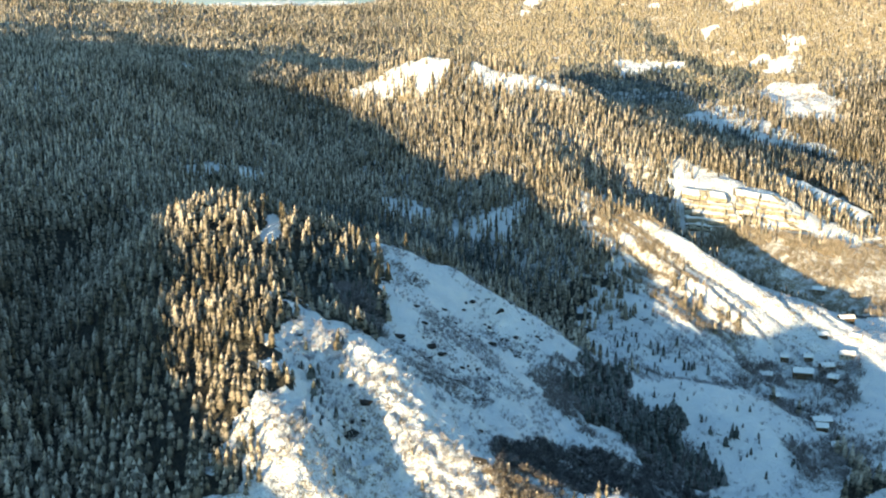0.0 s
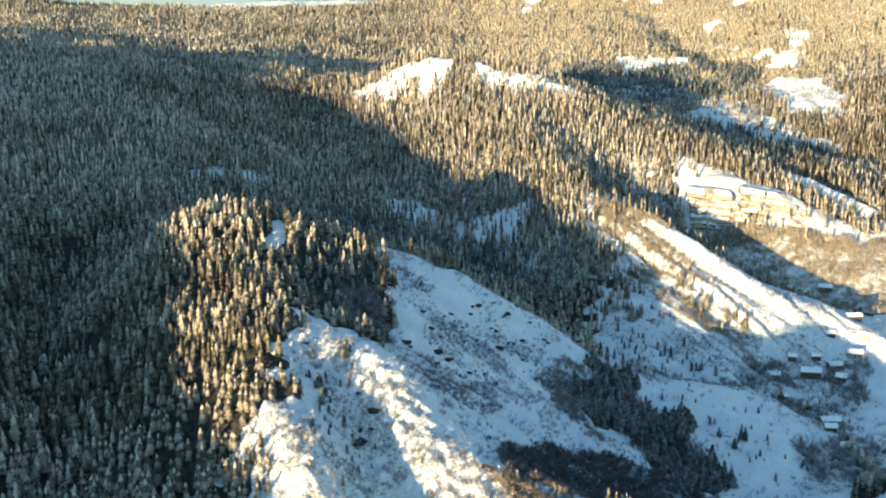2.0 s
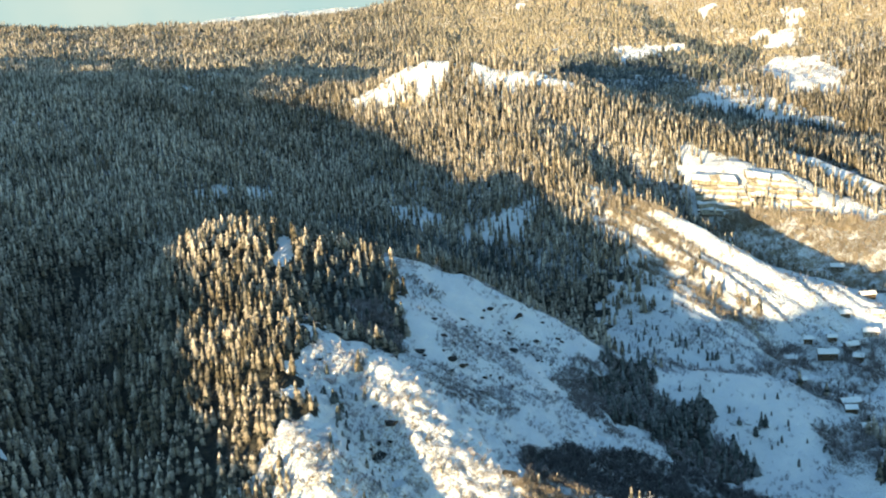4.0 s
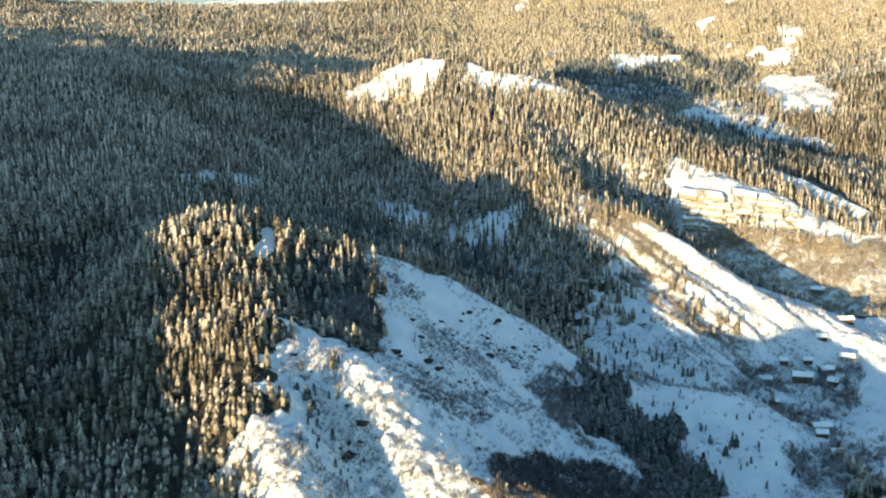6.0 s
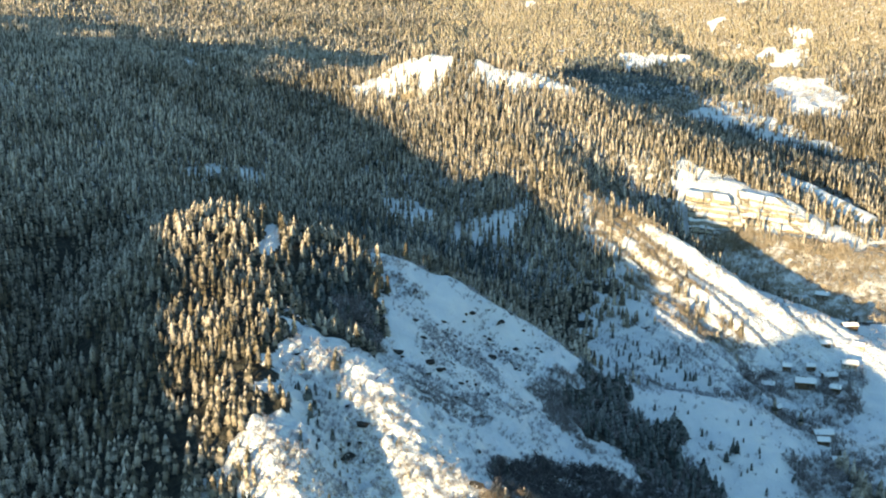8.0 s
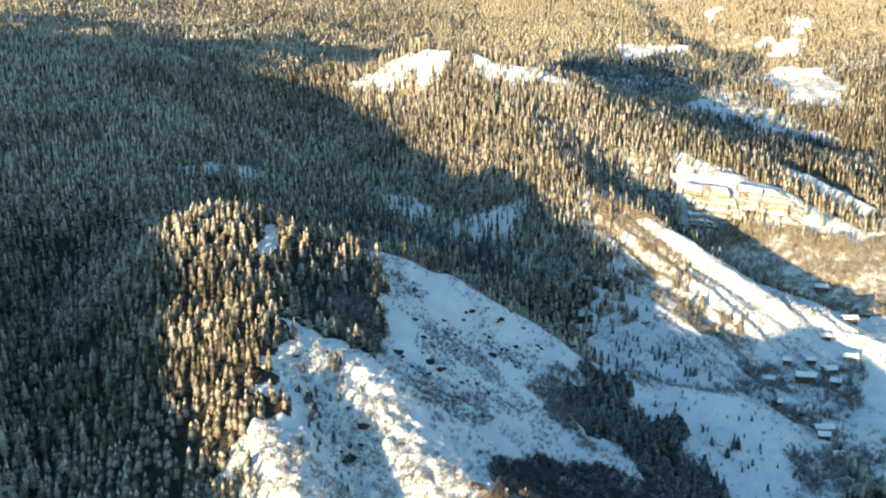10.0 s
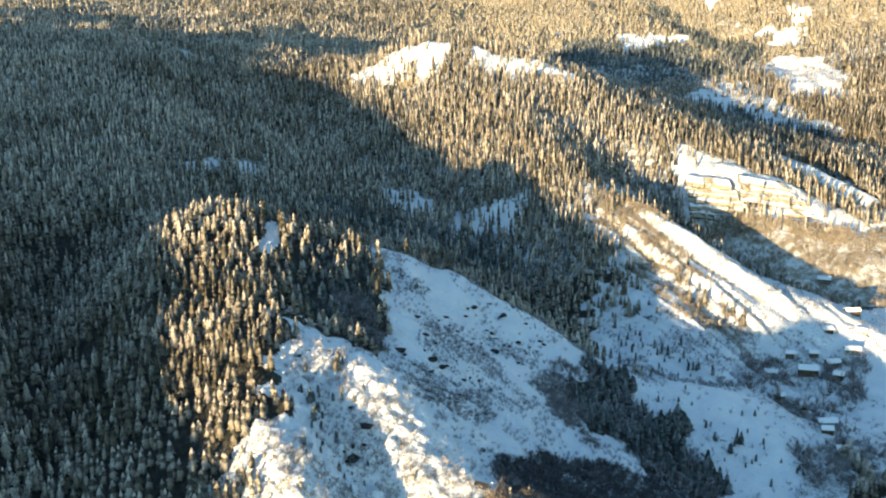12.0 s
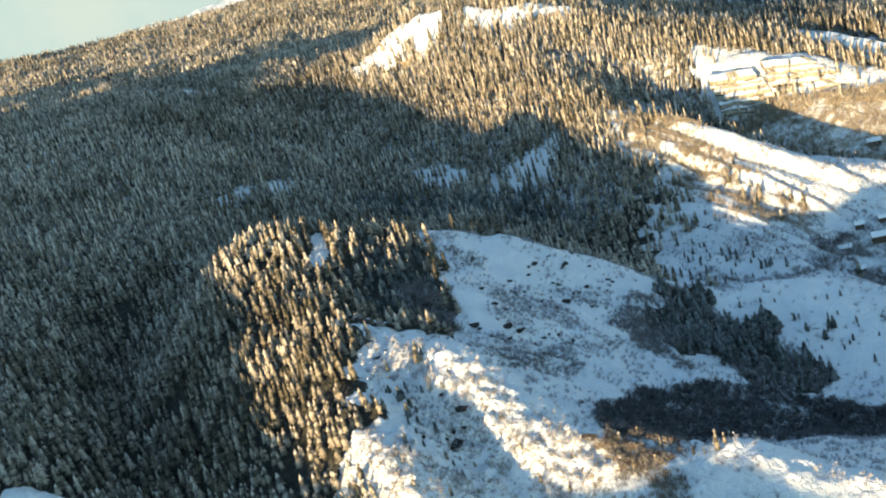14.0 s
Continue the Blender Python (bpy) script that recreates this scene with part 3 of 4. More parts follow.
# ---------------------------------------------------------------- trees
RNG = np.random.RandomState(11)


def conifer_arrays(rng, tiers, sides, trunk=True):
    """A spruce one metre high: drooping, ragged tiers of branches round a trunk. Returns corners, triangles, and which are bark."""
    co, tri, bark = [], [], []
    for k in range(tiers):
        t = k / tiers
        base = 0.07 + 0.80 * t ** 0.95
        top = min(1.0, base + 1.05 / tiers + 0.12 * (1 - t))
        if k == tiers - 1:
            top = 1.0
        radius = 0.150 * (1 - t) ** 0.5 + 0.018
        lean = rng.normal(0, 0.010, 2)
        start = len(co)
        co.append((lean[0] * 0.5, lean[1] * 0.5, top))
        turn = rng.rand() * 6.28
        for s in range(sides * 2):
            a = turn + math.pi * s / sides + rng.normal(0, 0.10)
            r = radius * ((rng.uniform(0.85, 1.25)) if s % 2 == 0 else rng.uniform(0.45, 0.65))
            drop = rng.uniform(0.0, 0.035) if s % 2 == 0 else rng.uniform(-0.05, -0.01)
            co.append((lean[0] + r * math.cos(a), lean[1] + r * math.sin(a), base - drop))
        for s in range(sides * 2):
            tri.append((start, start + 1 + s, start + 1 + (s + 1) % (sides * 2)))
            bark.append(0)
    if trunk:
        start = len(co)
        for z, r in ((-0.06, 0.020), (0.55, 0.010)):
            for s in range(5):
                co.append((r * math.cos(s * 1.2566), r * math.sin(s * 1.2566), z))
        for s in range(5):
            a, b = start + s, start + (s + 1) % 5
            tri += [(a, b, b + 5), (a, b + 5, a + 5)]
            bark += [1, 1]
    return np.array(co), np.array(tri), np.array(bark)


NEAR_KINDS = [conifer_arrays(RNG, 6, 6) for _ in range(8)]
MID_KINDS = [conifer_arrays(RNG, 3, 4, False) for _ in range(8)]
FAR_KINDS = [conifer_arrays(RNG, 2, 3, False) for _ in range(6)]


def gather(kinds, x, y, height, girth, rng, sink=0.3, low=0.2):
    """Many copies of some kinds as one set of arrays."""
    z = land(x, y) - sink
    pick = rng.randint(0, len(kinds), len(x))
    turn = rng.rand(len(x)) * 6.28
    tilt = rng.normal(0, 0.025, (len(x), 2))
    cos, tris, marks, rime_shade, at = [], [], [], [], 0
    age = np.clip(rng.rand(len(x)) * 0.75 + 0.5 * wave(x, y, 40, 33) + 0.4 * (wave(x, y, 150, 34) - 0.5) - 0.1, 0, 1)
    for k, (co, tri, bark) in enumerate(kinds):
        w = np.where(pick == k)[0]
        if not len(w):
            continue
        c, s = np.cos(turn[w])[:, None], np.sin(turn[w])[:, None]
        g, h = girth[w][:, None], height[w][:, None]
        px = (co[None, :, 0] * c - co[None, :, 1] * s) * g + co[None, :, 2] * h * tilt[w, :1] + x[w][:, None]
        py = (co[None, :, 0] * s + co[None, :, 1] * c) * g + co[None, :, 2] * h * tilt[w, 1:] + y[w][:, None]
        pz = co[None, :, 2] * h + z[w][:, None]
        cos.append(np.stack([px, py, pz], -1).reshape(-1, 3))
        tris.append((tri[None] + (np.arange(len(w)) * len(co))[:, None, None] + at).reshape(-1, 3))
        marks.append(np.tile(bark, len(w)))
        # frost thins downwards, which also paints shade into the lower crown
        rime_shade.append((age[w][:, None] * (low + (1.35 - 0.5 * low - low) * np.clip(co[None, :, 2], 0, 1))).ravel())
        at += len(w) * len(co)
    return np.concatenate(cos), np.concatenate(tris), np.concatenate(marks), np.concatenate(rime_shade)


def scatter(y0, y1, spacing, rng, spread=0.58, margin=40):
    """Jittered places in a fan of land between two distances."""
    xs = np.arange(-spread * y1 - margin, spread * y1 + margin, spacing)
    ys = np.arange(y0, y1, spacing)
    x, y = np.meshgrid(xs, ys)
    x = x.ravel() + rng.uniform(-0.5, 0.5, x.size) * spacing
    y = y.ravel() + rng.uniform(-0.5, 0.5, y.size) * spacing
    ok = np.abs(x) < spread * y + margin
    return x[ok], y[ok]


def tree_height(x, y, rng):
    base = 15.0 + 2.5 * np.clip((y - 700) / 500, 0, 1)
    return base * (0.48 + 0.72 * rng.rand(len(x))) * (0.85 + 0.3 * wave(x, y, 60, 31)) * np.where(inside("shade_valley", x, y, 30.0), 0.6, 1.0) * np.where(inside("rib_shade", x, y, 30.0), 0.55, 1.0) * np.where(inside("forest_fringe", x, y, 30.0), 0.85, 1.0) * np.where(inside("peak_snow_b", x, y, 20.0), 0.6, 1.0)


def stand(y0, y1, spacing, seed, stout=1.0):
    """Places, heights and girths of the spruces between two distances."""
    rng = np.random.RandomState(seed)
    x, y = scatter(y0, y1, spacing, rng)
    ok = rng.rand(len(x)) < wooded(x, y)
    x, y = x[ok], y[ok]
    h = tree_height(x, y, rng)
    g = (4.5 + 0.62 * h) * rng.uniform(0.8, 1.2, len(x)) * stout
    return x, y, h, g, rng


def forest(name, label, kinds, x, y, h, g, rng, crown=CROWN):
    co, tri, bark, rime_shade = gather(kinds, x, y, h, g, rng, low=0.42 if kinds is NEAR_KINDS else 0.5)
    tagged(new(name, raw_mesh(name, co, tri, [crown, BARK], bark, rime_shade)), label, "forest", kind="stuff")


# the spruces nearest to the camera, one by one
x, y, h, g, rng = stand(360, 860, 5.0, 3)
h, g = h * 0.80, g * 1.04
order = np.argsort(np.hypot(x, y - 0.0) + np.where(np.abs(x + 110) < 60, -200, 0))
single = np.zeros(len(x), bool)
single[order[:300]] = True
near = ~single
# most trees in hump_shade take the dark crown as painted shade
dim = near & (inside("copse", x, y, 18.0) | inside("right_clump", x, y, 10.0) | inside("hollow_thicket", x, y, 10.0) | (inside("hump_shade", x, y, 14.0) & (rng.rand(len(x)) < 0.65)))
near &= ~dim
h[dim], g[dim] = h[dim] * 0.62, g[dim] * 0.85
forest("dark_copse", "dark spruce copse in the gully, and hump spruces darkened for shade", NEAR_KINDS, x[dim], y[dim], h[dim], g[dim], rng, CROWN_DARK)
forest("near_forest", "dense frosted spruce forest on the near slopes", NEAR_KINDS, x[near], y[near], h[near], g[near], rng)
# two sets of crowns: one for sunlit spruces, one with shade in its colour
CROWN_MESHES, TRUNK_MESHES, SHADE_MESHES = [], [], []
for k, (co, tri, bark) in enumerate(NEAR_KINDS):
    # frosted tops again, with the lower crown darkened like shade
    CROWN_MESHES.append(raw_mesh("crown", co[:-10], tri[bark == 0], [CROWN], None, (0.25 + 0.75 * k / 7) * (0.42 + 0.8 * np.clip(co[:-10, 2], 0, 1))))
    SHADE_MESHES.append(raw_mesh("crown", co[:-10], tri[bark == 0], [CROWN_DARK], None, k / 7))
    first = int(tri[bark == 1].min())
    TRUNK_MESHES.append(raw_mesh("trunk", co[first:], tri[bark == 1] - first, [BARK]))
zs = land(x, y) - 0.3
for n, i in enumerate(np.where(single)[0]):
    tree = tagged(new("spruce_tree"), "frosted green spruce tree standing in the near forest", "tree", "spruces of the near forest")
    tree.matrix_basis = pose(x[i], y[i], zs[i], rng.normal(0, 1.2), rng.normal(0, 1.2), rng.rand() * 360)
    for name, meshes in (("crown", CROWN_MESHES), ("trunk", TRUNK_MESHES)):
        p = new(name, meshes[n % 8])
        p.parent = tree
        p.scale = (g[i], g[i], h[i])
x, y, h, g, rng = stand(860, 1720, 5.0, 4, 0.88)
h = h * 1.08
# valley and hollow shade put into the colour of the crowns
bare = inside("valley_shadow", x, y, 30.0) & (rng.rand(len(x)) < np.where(x < 60, 0.75, 0.4))
dim = (inside("hollow_shadow", x, y, 20.0) | inside("hollow_shadow_low", x, y, 20.0)) & ~bare
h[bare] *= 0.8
forest("valley_wood", "mixed wood with little frost in the valley bottom, darkened for shade", MID_KINDS, x[bare], y[bare], h[bare], g[bare], rng, CROWN_DARK)
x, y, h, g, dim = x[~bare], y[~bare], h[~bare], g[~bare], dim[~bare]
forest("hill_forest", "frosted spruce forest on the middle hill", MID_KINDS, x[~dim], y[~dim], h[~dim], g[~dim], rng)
forest("hollow_forest", "spruce wood darkened as the shadow in the hollow behind the hill", MID_KINDS, x[dim], y[dim], h[dim], g[dim], rng, CROWN_DARK)
x, y, h, g, rng = stand(1720, 3300, 9.5, 5, 1.2)
# the hollow's shadow goes on here as dark crowns
dim = inside("hollow_shadow", x, y, 20.0) | inside("hollow_shadow_low", x, y, 20.0) | inside("far_streak", x, y, 24.0)
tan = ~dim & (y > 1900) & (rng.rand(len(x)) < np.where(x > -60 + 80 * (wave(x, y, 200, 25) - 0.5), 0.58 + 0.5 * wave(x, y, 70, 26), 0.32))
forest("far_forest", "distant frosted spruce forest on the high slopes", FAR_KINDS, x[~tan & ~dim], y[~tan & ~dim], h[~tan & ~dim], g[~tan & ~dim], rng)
forest("far_dark_wood", "distant spruce wood, dark in the far gully, darkened as shadow in the hollow", FAR_KINDS, x[dim], y[dim], h[dim], g[dim] * 1.15, rng, CROWN_DARK)
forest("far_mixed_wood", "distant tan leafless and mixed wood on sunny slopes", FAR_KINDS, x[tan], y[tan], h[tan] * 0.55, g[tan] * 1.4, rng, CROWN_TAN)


# ---------------------------------------------------------------- small trees on the open snow
def thrown(name, count, rng):
    """Random places in a patch."""
    poly = AREAS[name]
    lo, hi = poly.min(0), poly.max(0)
    p = rng.uniform(lo, hi, (count * 6, 2))
    p = p[inside(name, p[:, 0], p[:, 1], 6.0)][:count]
    return p[:, 0], p[:, 1]


def lone_spruces(area_name, count, low, high, label, seed, crowns=SHADE_MESHES):
    rng = np.random.RandomState(seed)
    x, y = thrown(area_name, count, rng)
    z = land(x, y) - 0.3
    for n in range(len(x)):
        tree = tagged(new("young_spruce"), label, "tree", "young spruces on " + area_name.replace("_", " "))
        tree.matrix_basis = pose(x[n], y[n], z[n], rng.normal(0, 2), rng.normal(0, 2), rng.rand() * 360)
        h = rng.uniform(low, high)
        for name, meshes in (("crown", crowns), ("trunk", TRUNK_MESHES)):
            p = new(name, meshes[n % 8])
            p.parent = tree
            p.scale = (h * 1.15 + 1, h * 1.15 + 1, h)


# spruces out of the sun get the crowns with painted shade
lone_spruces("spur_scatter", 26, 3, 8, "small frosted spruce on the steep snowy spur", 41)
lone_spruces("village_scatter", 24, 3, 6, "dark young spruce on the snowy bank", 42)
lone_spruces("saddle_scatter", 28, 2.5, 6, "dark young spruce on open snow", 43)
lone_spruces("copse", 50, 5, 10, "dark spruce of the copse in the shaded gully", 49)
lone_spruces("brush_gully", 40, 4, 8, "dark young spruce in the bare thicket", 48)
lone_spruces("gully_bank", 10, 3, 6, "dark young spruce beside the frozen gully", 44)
for n, (tx, ty, th) in enumerate(((-55, 508, 11), (-71, 505, 6), (-66, 480, 9), (-63, 469, 9), (-52, 464, 7), (-56, 492, 5), (-41, 497, 5))):
    tree = tagged(new("young_spruce"), "frosted spruce alone on the steep snowy spur", "tree", "lone spruces on the spur")
    tree.matrix_basis = pose(tx, ty, float(land(np.array([tx]), np.array([ty]))[0]) - 0.3, 0, 0, n * 50)
    # only the sunlit first tree has the light crown, the others painted shade
    for name, meshes in (("crown", CROWN_MESHES if n == 0 else SHADE_MESHES), ("trunk", TRUNK_MESHES)):
        p = new(name, meshes[n])
        p.parent = tree
        p.scale = (th * 1.5, th * 1.5, th)
rng = np.random.RandomState(50)
for n, (tx, ty) in enumerate(((135, 781), (135, 751), (141, 759), (141, 739), (141, 724), (127, 712), (133, 708), (122, 719), (118, 724), (111, 743), (107, 753), (94, 816), (147, 794), (151, 788), (127, 800), (157, 736), (162, 733), (165, 727), (176, 733), (175, 719), (179, 706), (183, 706), (192, 701), (168, 783), (176, 708), (181, 705))):
    tree = tagged(new("young_spruce"), "dark young spruce beside the frozen gully", "tree", "young spruces along the frozen gully")
    tree.matrix_basis = pose(tx, ty, float(land(np.array([tx]), np.array([ty]))[0]) - 0.3, 0, 0, n * 50)
    th = rng.uniform(6, 10)
    for name, meshes in (("crown", SHADE_MESHES), ("trunk", TRUNK_MESHES)):
        p = new(name, meshes[n % 8])
        p.parent = tree
        p.scale = (th * 1.1, th * 1.1, th)
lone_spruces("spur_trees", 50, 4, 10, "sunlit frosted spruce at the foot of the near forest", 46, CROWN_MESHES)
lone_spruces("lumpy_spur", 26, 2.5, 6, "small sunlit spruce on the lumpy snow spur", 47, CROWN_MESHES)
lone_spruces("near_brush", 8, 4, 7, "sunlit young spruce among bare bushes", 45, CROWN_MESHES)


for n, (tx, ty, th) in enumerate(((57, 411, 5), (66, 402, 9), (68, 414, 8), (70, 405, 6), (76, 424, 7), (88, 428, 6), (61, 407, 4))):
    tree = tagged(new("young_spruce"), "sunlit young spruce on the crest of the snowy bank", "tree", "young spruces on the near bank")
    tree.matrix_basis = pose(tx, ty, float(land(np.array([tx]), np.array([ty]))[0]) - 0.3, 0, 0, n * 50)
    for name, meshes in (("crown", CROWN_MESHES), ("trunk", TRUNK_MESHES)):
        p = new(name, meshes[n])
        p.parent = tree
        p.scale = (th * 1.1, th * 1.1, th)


# ---------------------------------------------------------------- bare bushes
def bush_arrays(rng, stems, twigs, thick=1.0):
    """A leafless bush one metre high: thin stems that fork into twigs."""
    co, tri = [], []

    def blade(a, b, w):
        side = np.cross(b - a, rng.normal(0, 1, 3))
        side = side / (np.linalg.norm(side) + 1e-9) * w
        n = len(co)
        co.extend([a - side, a + side, b])
        tri.append((n, n + 1, n + 2))

    for _ in range(stems):
        a = rng.uniform(0, 6.28)
        out = rng.uniform(0.1, 0.62)
        tip = np.array((out * math.cos(a), out * math.sin(a), rng.uniform(0.6, 1.0)))
        blade(np.array((0.06 * math.cos(a), 0.06 * math.sin(a), -0.08)), tip, 0.025 * thick)
        for _ in range(twigs):
            s = rng.uniform(0.3, 0.95)
            end = tip * s + rng.normal(0, 0.17, 3) + np.array((0, 0, 0.12))
            blade(tip * s, end, 0.028 * thick)
    return np.array(co), np.array(tri), np.zeros(len(tri), int)


BUSHES = [bush_arrays(RNG, 7, 5, 1.3) for _ in range(6)]
SCRUB = [bush_arrays(RNG, 8, 3, 1.9) for _ in range(6)]


def bushes(name, label, mat, patches, seed, kinds=BUSHES, clump=0.38):
    """Thickets: (patch, how many, lowest, highest)."""
    rng = np.random.RandomState(seed)
    xs, ys, hs = [], [], []
    for patch, count, low, high in patches:
        x, y = thrown(patch, count, rng)
        keep = wave(x, y, 16, 51) + rng.uniform(-0.25, 0.25, len(x)) > clump
        if patch.endswith("_snow"):
            keep &= ~inside("saddle_front", x, y, 20.0) | (rng.rand(len(x)) < 0.4)
        x, y = x[keep], y[keep]
        xs.append(x), ys.append(y), hs.append(rng.uniform(low, high, len(x)))
    x, y, h = np.concatenate(xs), np.concatenate(ys), np.concatenate(hs)
    co, tri, mark, rime_shade = gather(kinds, x, y, h, h * rng.uniform(0.9, 1.5, len(x)), rng, 0.1)
    tagged(new(name, raw_mesh(name, co, tri, [mat], mark, rime_shade)), label, "bushes", kind="stuff")


bushes("gully_thicket", "dense dark bare thicket in the snowy gullies", TWIG,
       [("creek", 420, 1.5, 4.0), ("hump_edge", 200, 1.0, 3.0), ("hollow_thicket", 420, 2.5, 5.5), ("copse_brush", 420, 2.0, 4.5), ("brush_band", 420, 1.2, 3.0), ("brush_rib", 600, 1.5, 4.0), ("brush_top", 420, 1.0, 2.6), ("copse", 1000, 2, 4.5), ("slope_clumps", 700, 1.0, 2.4), ("brush_stream", 160, 2, 5), ("valley_brush", 300, 2.5, 6)], 61)
bushes("low_thicket", "dense dark leafless thicket in the low gully", TWIG_DARK, [("brush_gully", 3600, 2.5, 5.5), ("near_brush", 200, 2.0, 4.0)], 66, BUSHES, 0.28)
bushes("village_thicket", "bare grey trees and bushes round the hamlet", TWIG,
       [("brush_vill", 420, 3.0, 7.0), ("brush_low", 260, 3.0, 6.0), ("brush_road", 260, 2.5, 5.0), ("village_snow", 420, 1.0, 3.0), ("village_scatter", 160, 1.0, 3.0)], 62)
bushes("slope_scrub", "scattered dwarf scrub poking through the snow", SCRUB_TWIG,
       [("near_snow", 7200, 0.9, 3.2), ("rock_field", 400, 0.8, 2.2), ("spur_scatter", 400, 1.0, 2.8), ("slope_clumps", 1500, 0.8, 2.4), ("gully_bank", 300, 1, 2.5),
        ("village_snow", 3400, 0.8, 2.6), ("frost_scrub", 1100, 1.0, 3.2)], 63, SCRUB, 0.42)
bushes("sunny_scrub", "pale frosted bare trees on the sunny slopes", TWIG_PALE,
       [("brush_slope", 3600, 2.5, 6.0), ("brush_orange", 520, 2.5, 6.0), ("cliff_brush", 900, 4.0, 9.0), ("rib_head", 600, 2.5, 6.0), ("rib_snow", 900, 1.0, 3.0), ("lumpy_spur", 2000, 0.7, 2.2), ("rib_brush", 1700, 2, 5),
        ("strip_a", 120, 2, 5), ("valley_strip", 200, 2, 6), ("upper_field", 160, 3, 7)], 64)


bushes("brown_thicket", "brown bare bushes on the low end of the sunny spur", TWIG_BROWN, [("near_brush", 330, 2.0, 4.5), ("brown_brush", 520, 1.5, 4.0)], 65)


# ---------------------------------------------------------------- rocks
def rock_mesh(seed):
    rng = np.random.RandomState(seed)
    bm = bmesh.new()
    bmesh.ops.create_icosphere(bm, subdivisions=1, radius=1.0)
    push = [rng.normal(0, 1, 3) for _ in range(7)]
    for v in bm.verts:
        d = sum(max(0.0, float(v.co.normalized().dot(Vector(p).normalized())) - 0.55) for p in push)
        v.co *= 1.0 - 0.55 * d + rng.normal(0, 0.2)
        v.co.z *= 0.7
    me = bpy.data.meshes.new("outcrop")
    bm.to_mesh(me)
    bm.free()
    me.materials.append(ROCK)
    return me


ROCKS = [rock_mesh(70 + k) for k in range(5)]
rng = np.random.RandomState(71)
x, y = thrown("rock_field", 70, rng)
x2, y2 = thrown("spur_scatter", 14, rng)
x3, y3 = np.array(((21, 679), (41, 686), (33, 643), (-1, 577), (-8, 564), (-25, 575), (3, 627), (20, 496), (-7, 577), (-39, 476), (-45, 460), (16, 447))).T
x, y = np.concatenate([x, x2, x3]), np.concatenate([y, y2, y3])
z = land(x, y)
for n in range(len(x)):
    s = rng.uniform(2.2, 3.6) if n >= len(x) - len(x3) else rng.uniform(0.6, 1.9)
    rock = tagged(new("rock", ROCKS[n % 5]), "dark jagged rock half buried in snow", "rock", "rocks on the snow slope")
    rock.matrix_basis = pose(x[n], y[n], z[n] + 0.1 * s, rng.uniform(-15, 15), rng.uniform(-15, 15), rng.rand() * 360) @ Matrix.Diagonal((s * 1.5, s, s, 1))


# ---------------------------------------------------------------- part helper
def part(name, bm, mat, parent, label=""):
    """One mesh object under a thing or a part."""
    me = bpy.data.meshes.new(name)
    bmesh.ops.recalc_face_normals(bm, faces=bm.faces)
    bm.to_mesh(me)
    bm.free()
    me.materials.append(mat)
    ob = new(name, me)
    ob.parent = parent
    if label:
        tagged(ob, label)
    return ob


def block(x0, x1, y0, y1, z0, z1, bevel=0.0):
    bm = bmesh.new()
    bmesh.ops.create_cube(bm, size=1)
    for v in bm.verts:
        v.co = Vector((x0 + (v.co.x + 0.5) * (x1 - x0), y0 + (v.co.y + 0.5) * (y1 - y0), z0 + (v.co.z + 0.5) * (z1 - z0)))
    if bevel:
        bmesh.ops.bevel(bm, geom=bm.edges[:], offset=bevel, segments=1, affect="EDGES")
    return bm


def prism(outline, y0, y1):
    """An outline in x and z, drawn out along y."""
    bm = bmesh.new()
    a = [bm.verts.new((x, y0, z)) for x, z in outline]
    b = [bm.verts.new((x, y1, z)) for x, z in outline]
    bm.faces.new(a)
    bm.faces.new(b[::-1])
    for i in range(len(a)):
        j = (i + 1) % len(a)
        bm.faces.new((a[i], b[i], b[j], a[j]))
    return bm


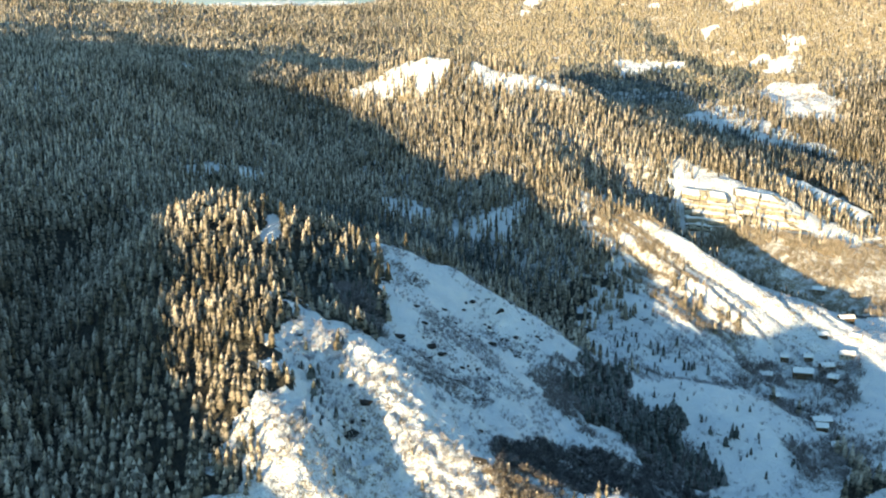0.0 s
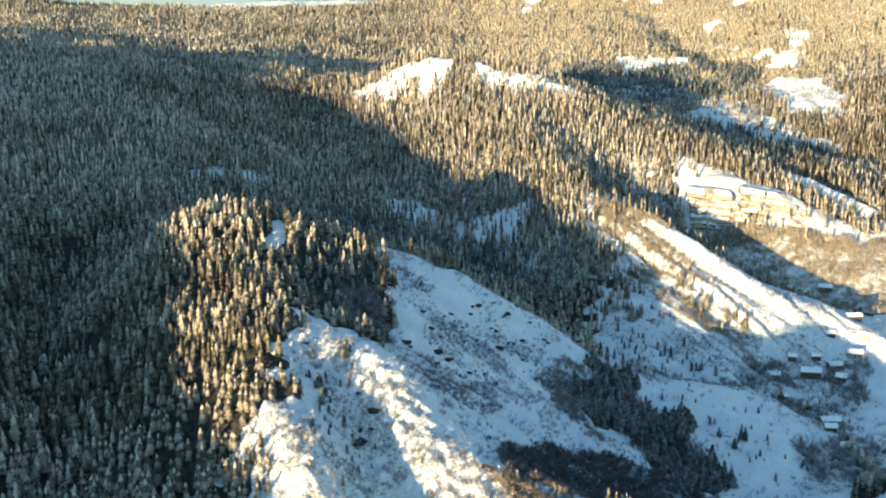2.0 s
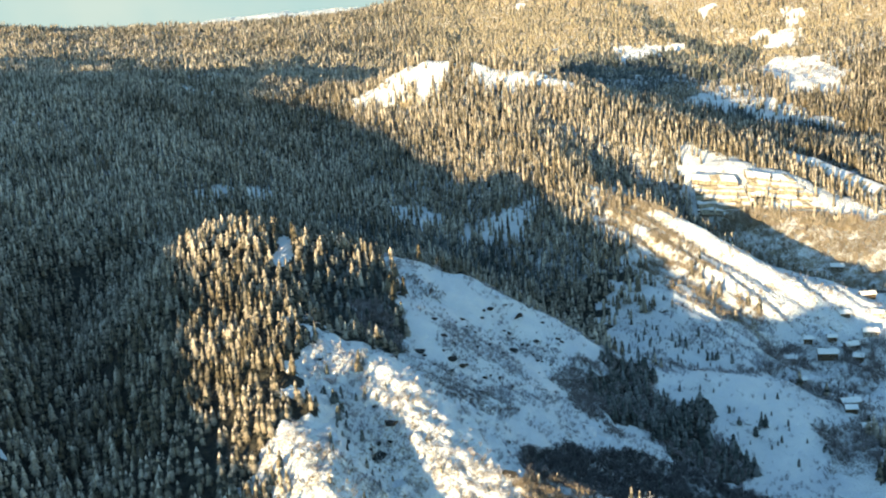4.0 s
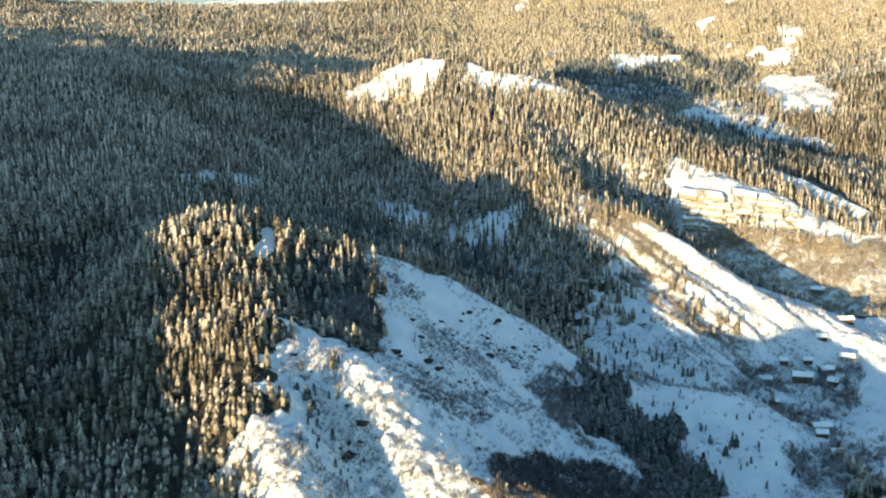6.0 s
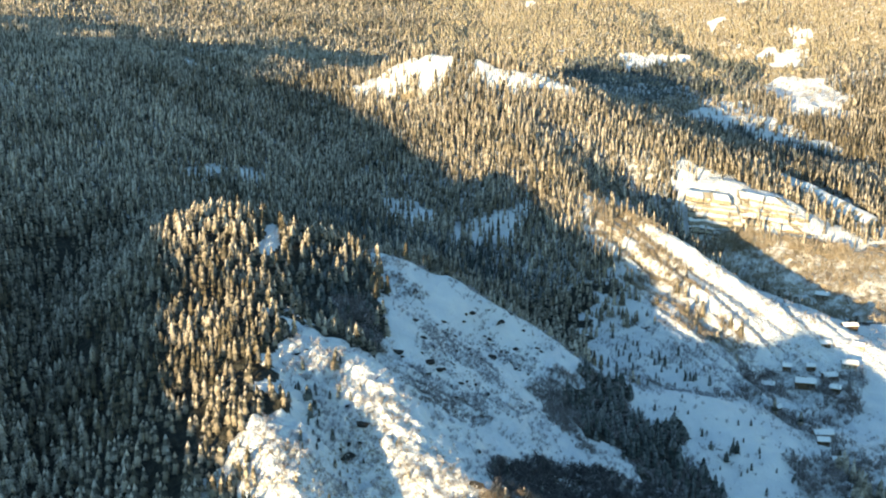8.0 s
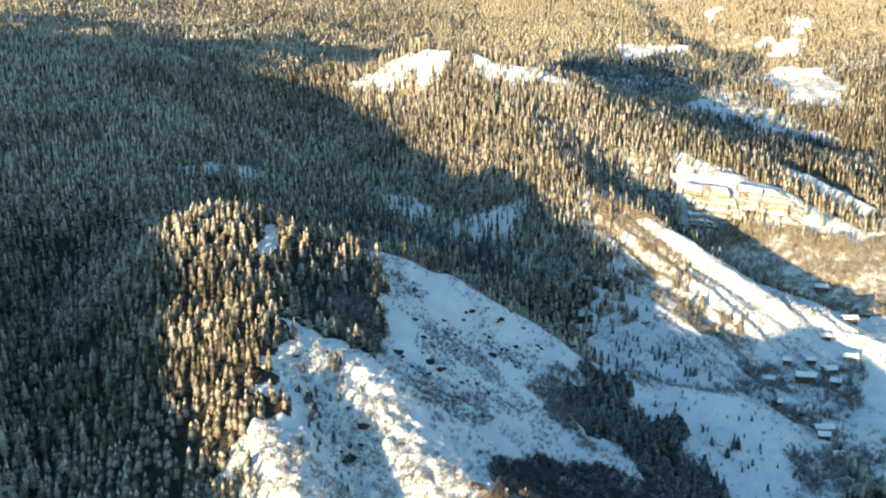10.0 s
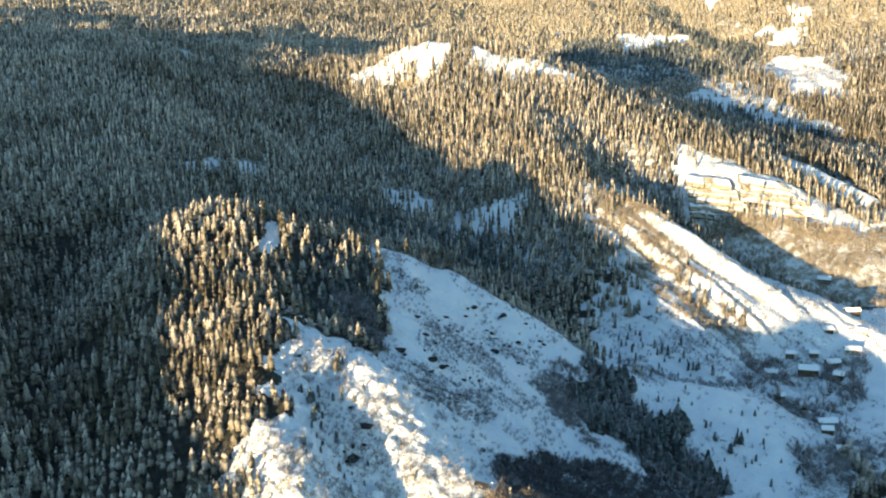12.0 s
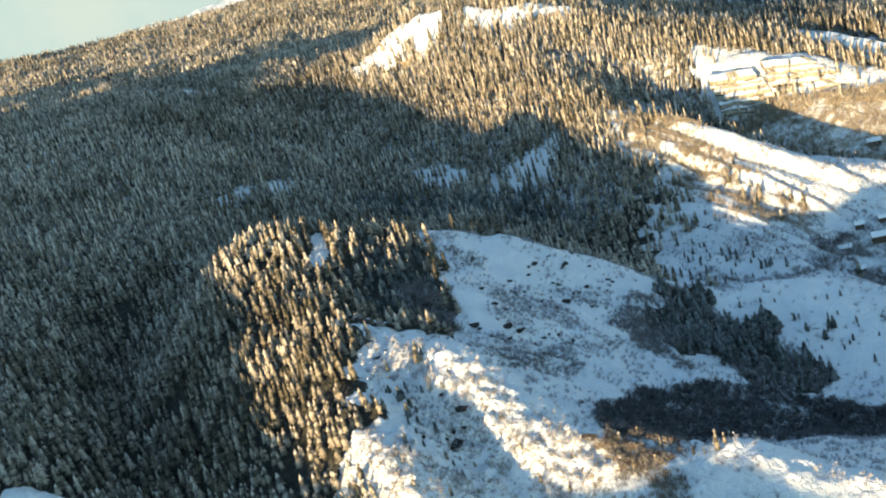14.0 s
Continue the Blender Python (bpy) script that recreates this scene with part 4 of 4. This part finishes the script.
# ---------------------------------------------------------------- the hamlet
def house(x, y, length, width, wall_h, rise, turn, walls, label):
    """A gabled house with the ridge along its length, deep snow on the roof, windows and a door."""
    z = float(land(np.array([x]), np.array([y]))[0])
    root = tagged(new("house"), label, "house", "houses of the hamlet")
    root.matrix_basis = pose(x, y, z - 0.3, 0, 0, turn)
    w, l, e = width / 2, length / 2, 0.7
    part("wall", prism([(-w, -1.5), (w, -1.5), (w, wall_h), (0, wall_h + rise), (-w, wall_h)], -l, l), walls, root)
    t = 0.25
    k = rise / w
    part("roof", prism([(-w - e, wall_h - e * k), (0, wall_h + rise), (w + e, wall_h - e * k), (w + e, wall_h - e * k + t), (0, wall_h + rise + t), (-w - e, wall_h - e * k + t)],
                       -l - e, l + e), TIMBER, root, "dark timber roof boards")
    s = 0.55
    part("snow_cover", prism([(-w - e * 0.9, wall_h - e * k + t + 0.02), (0, wall_h + rise + t + 0.02), (w + e * 0.9, wall_h - e * k + t + 0.02),
                              (w + e * 0.8, wall_h - e * k + t + s), (0.3, wall_h + rise + t + s), (-0.3, wall_h + rise + t + s), (-w - e * 0.8, wall_h - e * k + t + s)],
                             -l - e * 0.9, l + e * 0.9), ROOF_SNOW, root, "thick white snow on the roof")
    n = max(2, int(length / 3.5))
    for i in range(n):
        yy = -l + (i + 0.5) * length / n
        for side in (-1, 1):
            if i == n // 2 and side < 0:
                part("door", block(side * w - 0.06, side * w + 0.06, yy - 0.5, yy + 0.5, 0.1, 2.2), TIMBER, root)
                continue
            win = part("window", block(side * w - 0.07, side * w + 0.07, yy - 0.6, yy + 0.6, 1.0, 2.3), TIMBER, root)
            part("pane", block(side * w - 0.09, side * w + 0.09, yy - 0.48, yy + 0.48, 1.12, 2.18), PANE, win)
    for side in (-1, 1):
        win = part("window", block(-0.7, 0.7, side * l - 0.07, side * l + 0.07, wall_h - 1.6, wall_h - 0.2), TIMBER, root)
        part("pane", block(-0.58, 0.58, side * l - 0.09, side * l + 0.09, wall_h - 1.48, wall_h - 0.32), PANE, win)
    part("chimney", block(-0.35 + w * 0.3, 0.35 + w * 0.3, l * 0.3 - 0.35, l * 0.3 + 0.35, wall_h, wall_h + rise + 1.4), PLASTER, root)
    return root


DARK_HOUSE = "dark timber house with a snow-laden gable roof"
PALE_HOUSE = "pale plastered house with a snow-laden gable roof"
for spec in ((273, 736, 14, 8, 4.0, 2.2, 78, TIMBER, DARK_HOUSE), (294, 744, 10, 6.5, 3.4, 1.8, 100, TIMBER, DARK_HOUSE),
             (293, 727, 7, 5.5, 3.2, 1.7, 60, TIMBER, "small dark timber barn under snow"), (254, 644, 12, 7, 4.2, 1.6, 92, PLASTER, PALE_HOUSE),
             (248, 627, 7, 5, 3.2, 1.5, 80, TIMBER, "small dark timber barn under snow"), (237, 689, 6, 4.5, 2.8, 1.4, 110, TIMBER, "small timber hut with a snowy roof"),
             (246, 738, 9, 6, 3.2, 1.6, 70, TIMBER, DARK_HOUSE), (264, 752, 6, 5, 3.0, 1.4, 75, TIMBER, "small timber hut with a snowy roof"),
             (284, 757, 6.5, 5, 3.0, 1.5, 80, TIMBER, "small timber hut with a snowy roof"), (313, 755, 11, 6, 3.2, 1.8, 75, PLASTER, PALE_HOUSE),
             (303, 783, 8, 5.5, 3.0, 1.6, 95, TIMBER, "sunlit timber house with a snowy roof"), (329, 779, 8, 5.5, 3.0, 1.6, 55, PLASTER, PALE_HOUSE),
             (335, 816, 12, 6, 3.2, 1.6, 96, TIMBER, "sunlit timber house with a snowy roof"), (251, 608, 7, 5, 3.0, 1.4, 85, TIMBER, "small timber hut with a snowy roof"),
             (350, 921, 11, 6.5, 3.6, 2.0, 70, TIMBER, "sunlit timber house with a snowy roof")):
    house(*spec)


def power_pole(x, y, height):
    z = float(land(np.array([x]), np.array([y]))[0])
    root = tagged(new("power_pole"), "tall wooden power pole with a crossarm", "pole", "power poles of the hamlet")
    root.matrix_basis = pose(x, y, z - 0.5, 0, 0, 20)
    bm = bmesh.new()
    bmesh.ops.create_cone(bm, cap_ends=True, segments=8, radius1=0.2, radius2=0.13, depth=height)
    bmesh.ops.translate(bm, verts=bm.verts, vec=(0, 0, height / 2))
    part("post", bm, TIMBER, root)
    part("crossarm", block(-1.1, 1.1, -0.08, 0.08, height - 0.9, height - 0.72), TIMBER, root)


for spot in ((270, 694, 12), (266, 642, 11), (300, 700, 11)):
    power_pole(*spot)


# ---------------------------------------------------------------- the banded cliff
def sandstone_bluff(low_a, low_b, top_a, top_b, z0, z1, dip, label, seed):
    """A stepped bluff: broken walls of pale beds over dark ones (rock and painted ledge shadow), with a bank of snow on
    every ledge.
    """
    rng = np.random.RandomState(seed)
    root = tagged(new("cliff"), label, "cliff", kind="structure")
    n = 36
    t = np.linspace(0, 1, n)

    def front(f, out):
        a, b = Vector(low_a).lerp(Vector(top_a), f), Vector(low_b).lerp(Vector(top_b), f)
        d = (b - a).normalized()
        px, py = a.x + (b.x - a.x) * t, a.y + (b.y - a.y) * t
        return np.stack([px + d.y * out, py - d.x * out], -1), np.array((d.y, -d.x))

    def strip(name, w, rows):
        """A closed body whose section goes through the rows of (plan, height), front bottom first; flat faces carry snow."""
        bm = bmesh.new()
        rings = [[bm.verts.new((p[0], p[1], q)) for p, q in zip(plan[w], height[w])] for plan, height in rows]
        k = len(rings)
        for i in range(k):
            for j in range(len(rings[0]) - 1):
                bm.faces.new((rings[i][j], rings[i][j + 1], rings[(i + 1) % k][j + 1], rings[(i + 1) % k][j]))
        bm.faces.new([r[0] for r in rings][::-1])
        bm.faces.new([r[-1] for r in rings])
        ob = part(name, bm, BED_SHADE if name == "dark_bed" else STRATA, root)
        ob.data.materials.append(ROOF_SNOW)
        for poly in ob.data.polygons:
            poly.material_index = int(poly.normal.z > 0.62 and float(wave(poly.center.x, poly.center.y + poly.center.z * 3, 9, 85)) > 0.3)

    z = z0
    while z < z1:
        wall, bank = rng.uniform(0.9, 4.2), rng.uniform(1.2, 4.5)
        soft = rng.uniform(0.5, 1.9) * (0.4 + 1.2 * wave(t * 50, t * 0 + z * 2 + seed, 9, 84))
        if z + wall + bank > z1 - 2:
            bank = 5.0
        f0, f1 = (z - z0) / (z1 - z0), min(1.1, (z + wall + bank - z0) / (z1 - z0))
        jag = np.repeat(rng.uniform(-1.8, 1.8, n), rng.randint(2, 8, n))[:n]
        wander = jag + rng.normal(0, 0.45, n) + 3.0 * (wave(t * 70, t * 0 + z * 3 + seed, 13, 82) - 0.5)
        sag = -dip * t + 1.6 * (wave(t * 60, t * 0 + z + seed, 14, 83) - 0.5)
        plan, o = front(f0, wander)
        back, o = front(f1, jag * 0.8 - 2.0)
        rag = rng.normal(0, 0.18, n)
        lip = plan + o * rng.uniform(0.1, 0.7, (n, 1))
        deep = back - o * 9.0
        a, b = rng.randint(0, 4), n - rng.randint(0, 5)
        cut = rng.randint(10, 26)
        for w in ((slice(a, cut + 1), slice(cut, b)) if rng.rand() < 0.6 else (slice(a, b),)):
            step = rng.normal(0, 0.5)
            strip("bed", w, [(plan + o * step, z + sag), (lip + o * step, z + wall * 0.75 + sag + rag), (plan + o * step * 0.5, z + wall + sag + rag),
                             (back, z + wall + bank + sag), (deep, z + wall + bank + sag), (deep, z + sag)])
            strip("dark_bed", w, [(plan - o * 0.5, z - soft + sag), (plan - o * 0.3, z + 0.1 + sag), (deep, z + 0.1 + sag), (deep, z - soft + sag)])
        z += wall + bank


sandstone_bluff((250, 1034, 0), (306, 1020, 0), (252, 1062, 0), (300, 1050, 0), 102.0, 137.0, 3.5, "pale banded sandstone bluff under deep snow", 91)
sandstone_bluff((303, 1018, 0), (388, 986, 0), (303, 1048, 0), (352, 1040, 0), 95.0, 137.0, 8.0, "tall pale sandstone bluff with thin level beds", 92)
sandstone_bluff((374, 1110, 0), (426, 1022, 0), (390, 1126, 0), (444, 1036, 0), 122.0, 137.0, 28.0, "low snowy sandstone ledges stepping down the slope", 93)
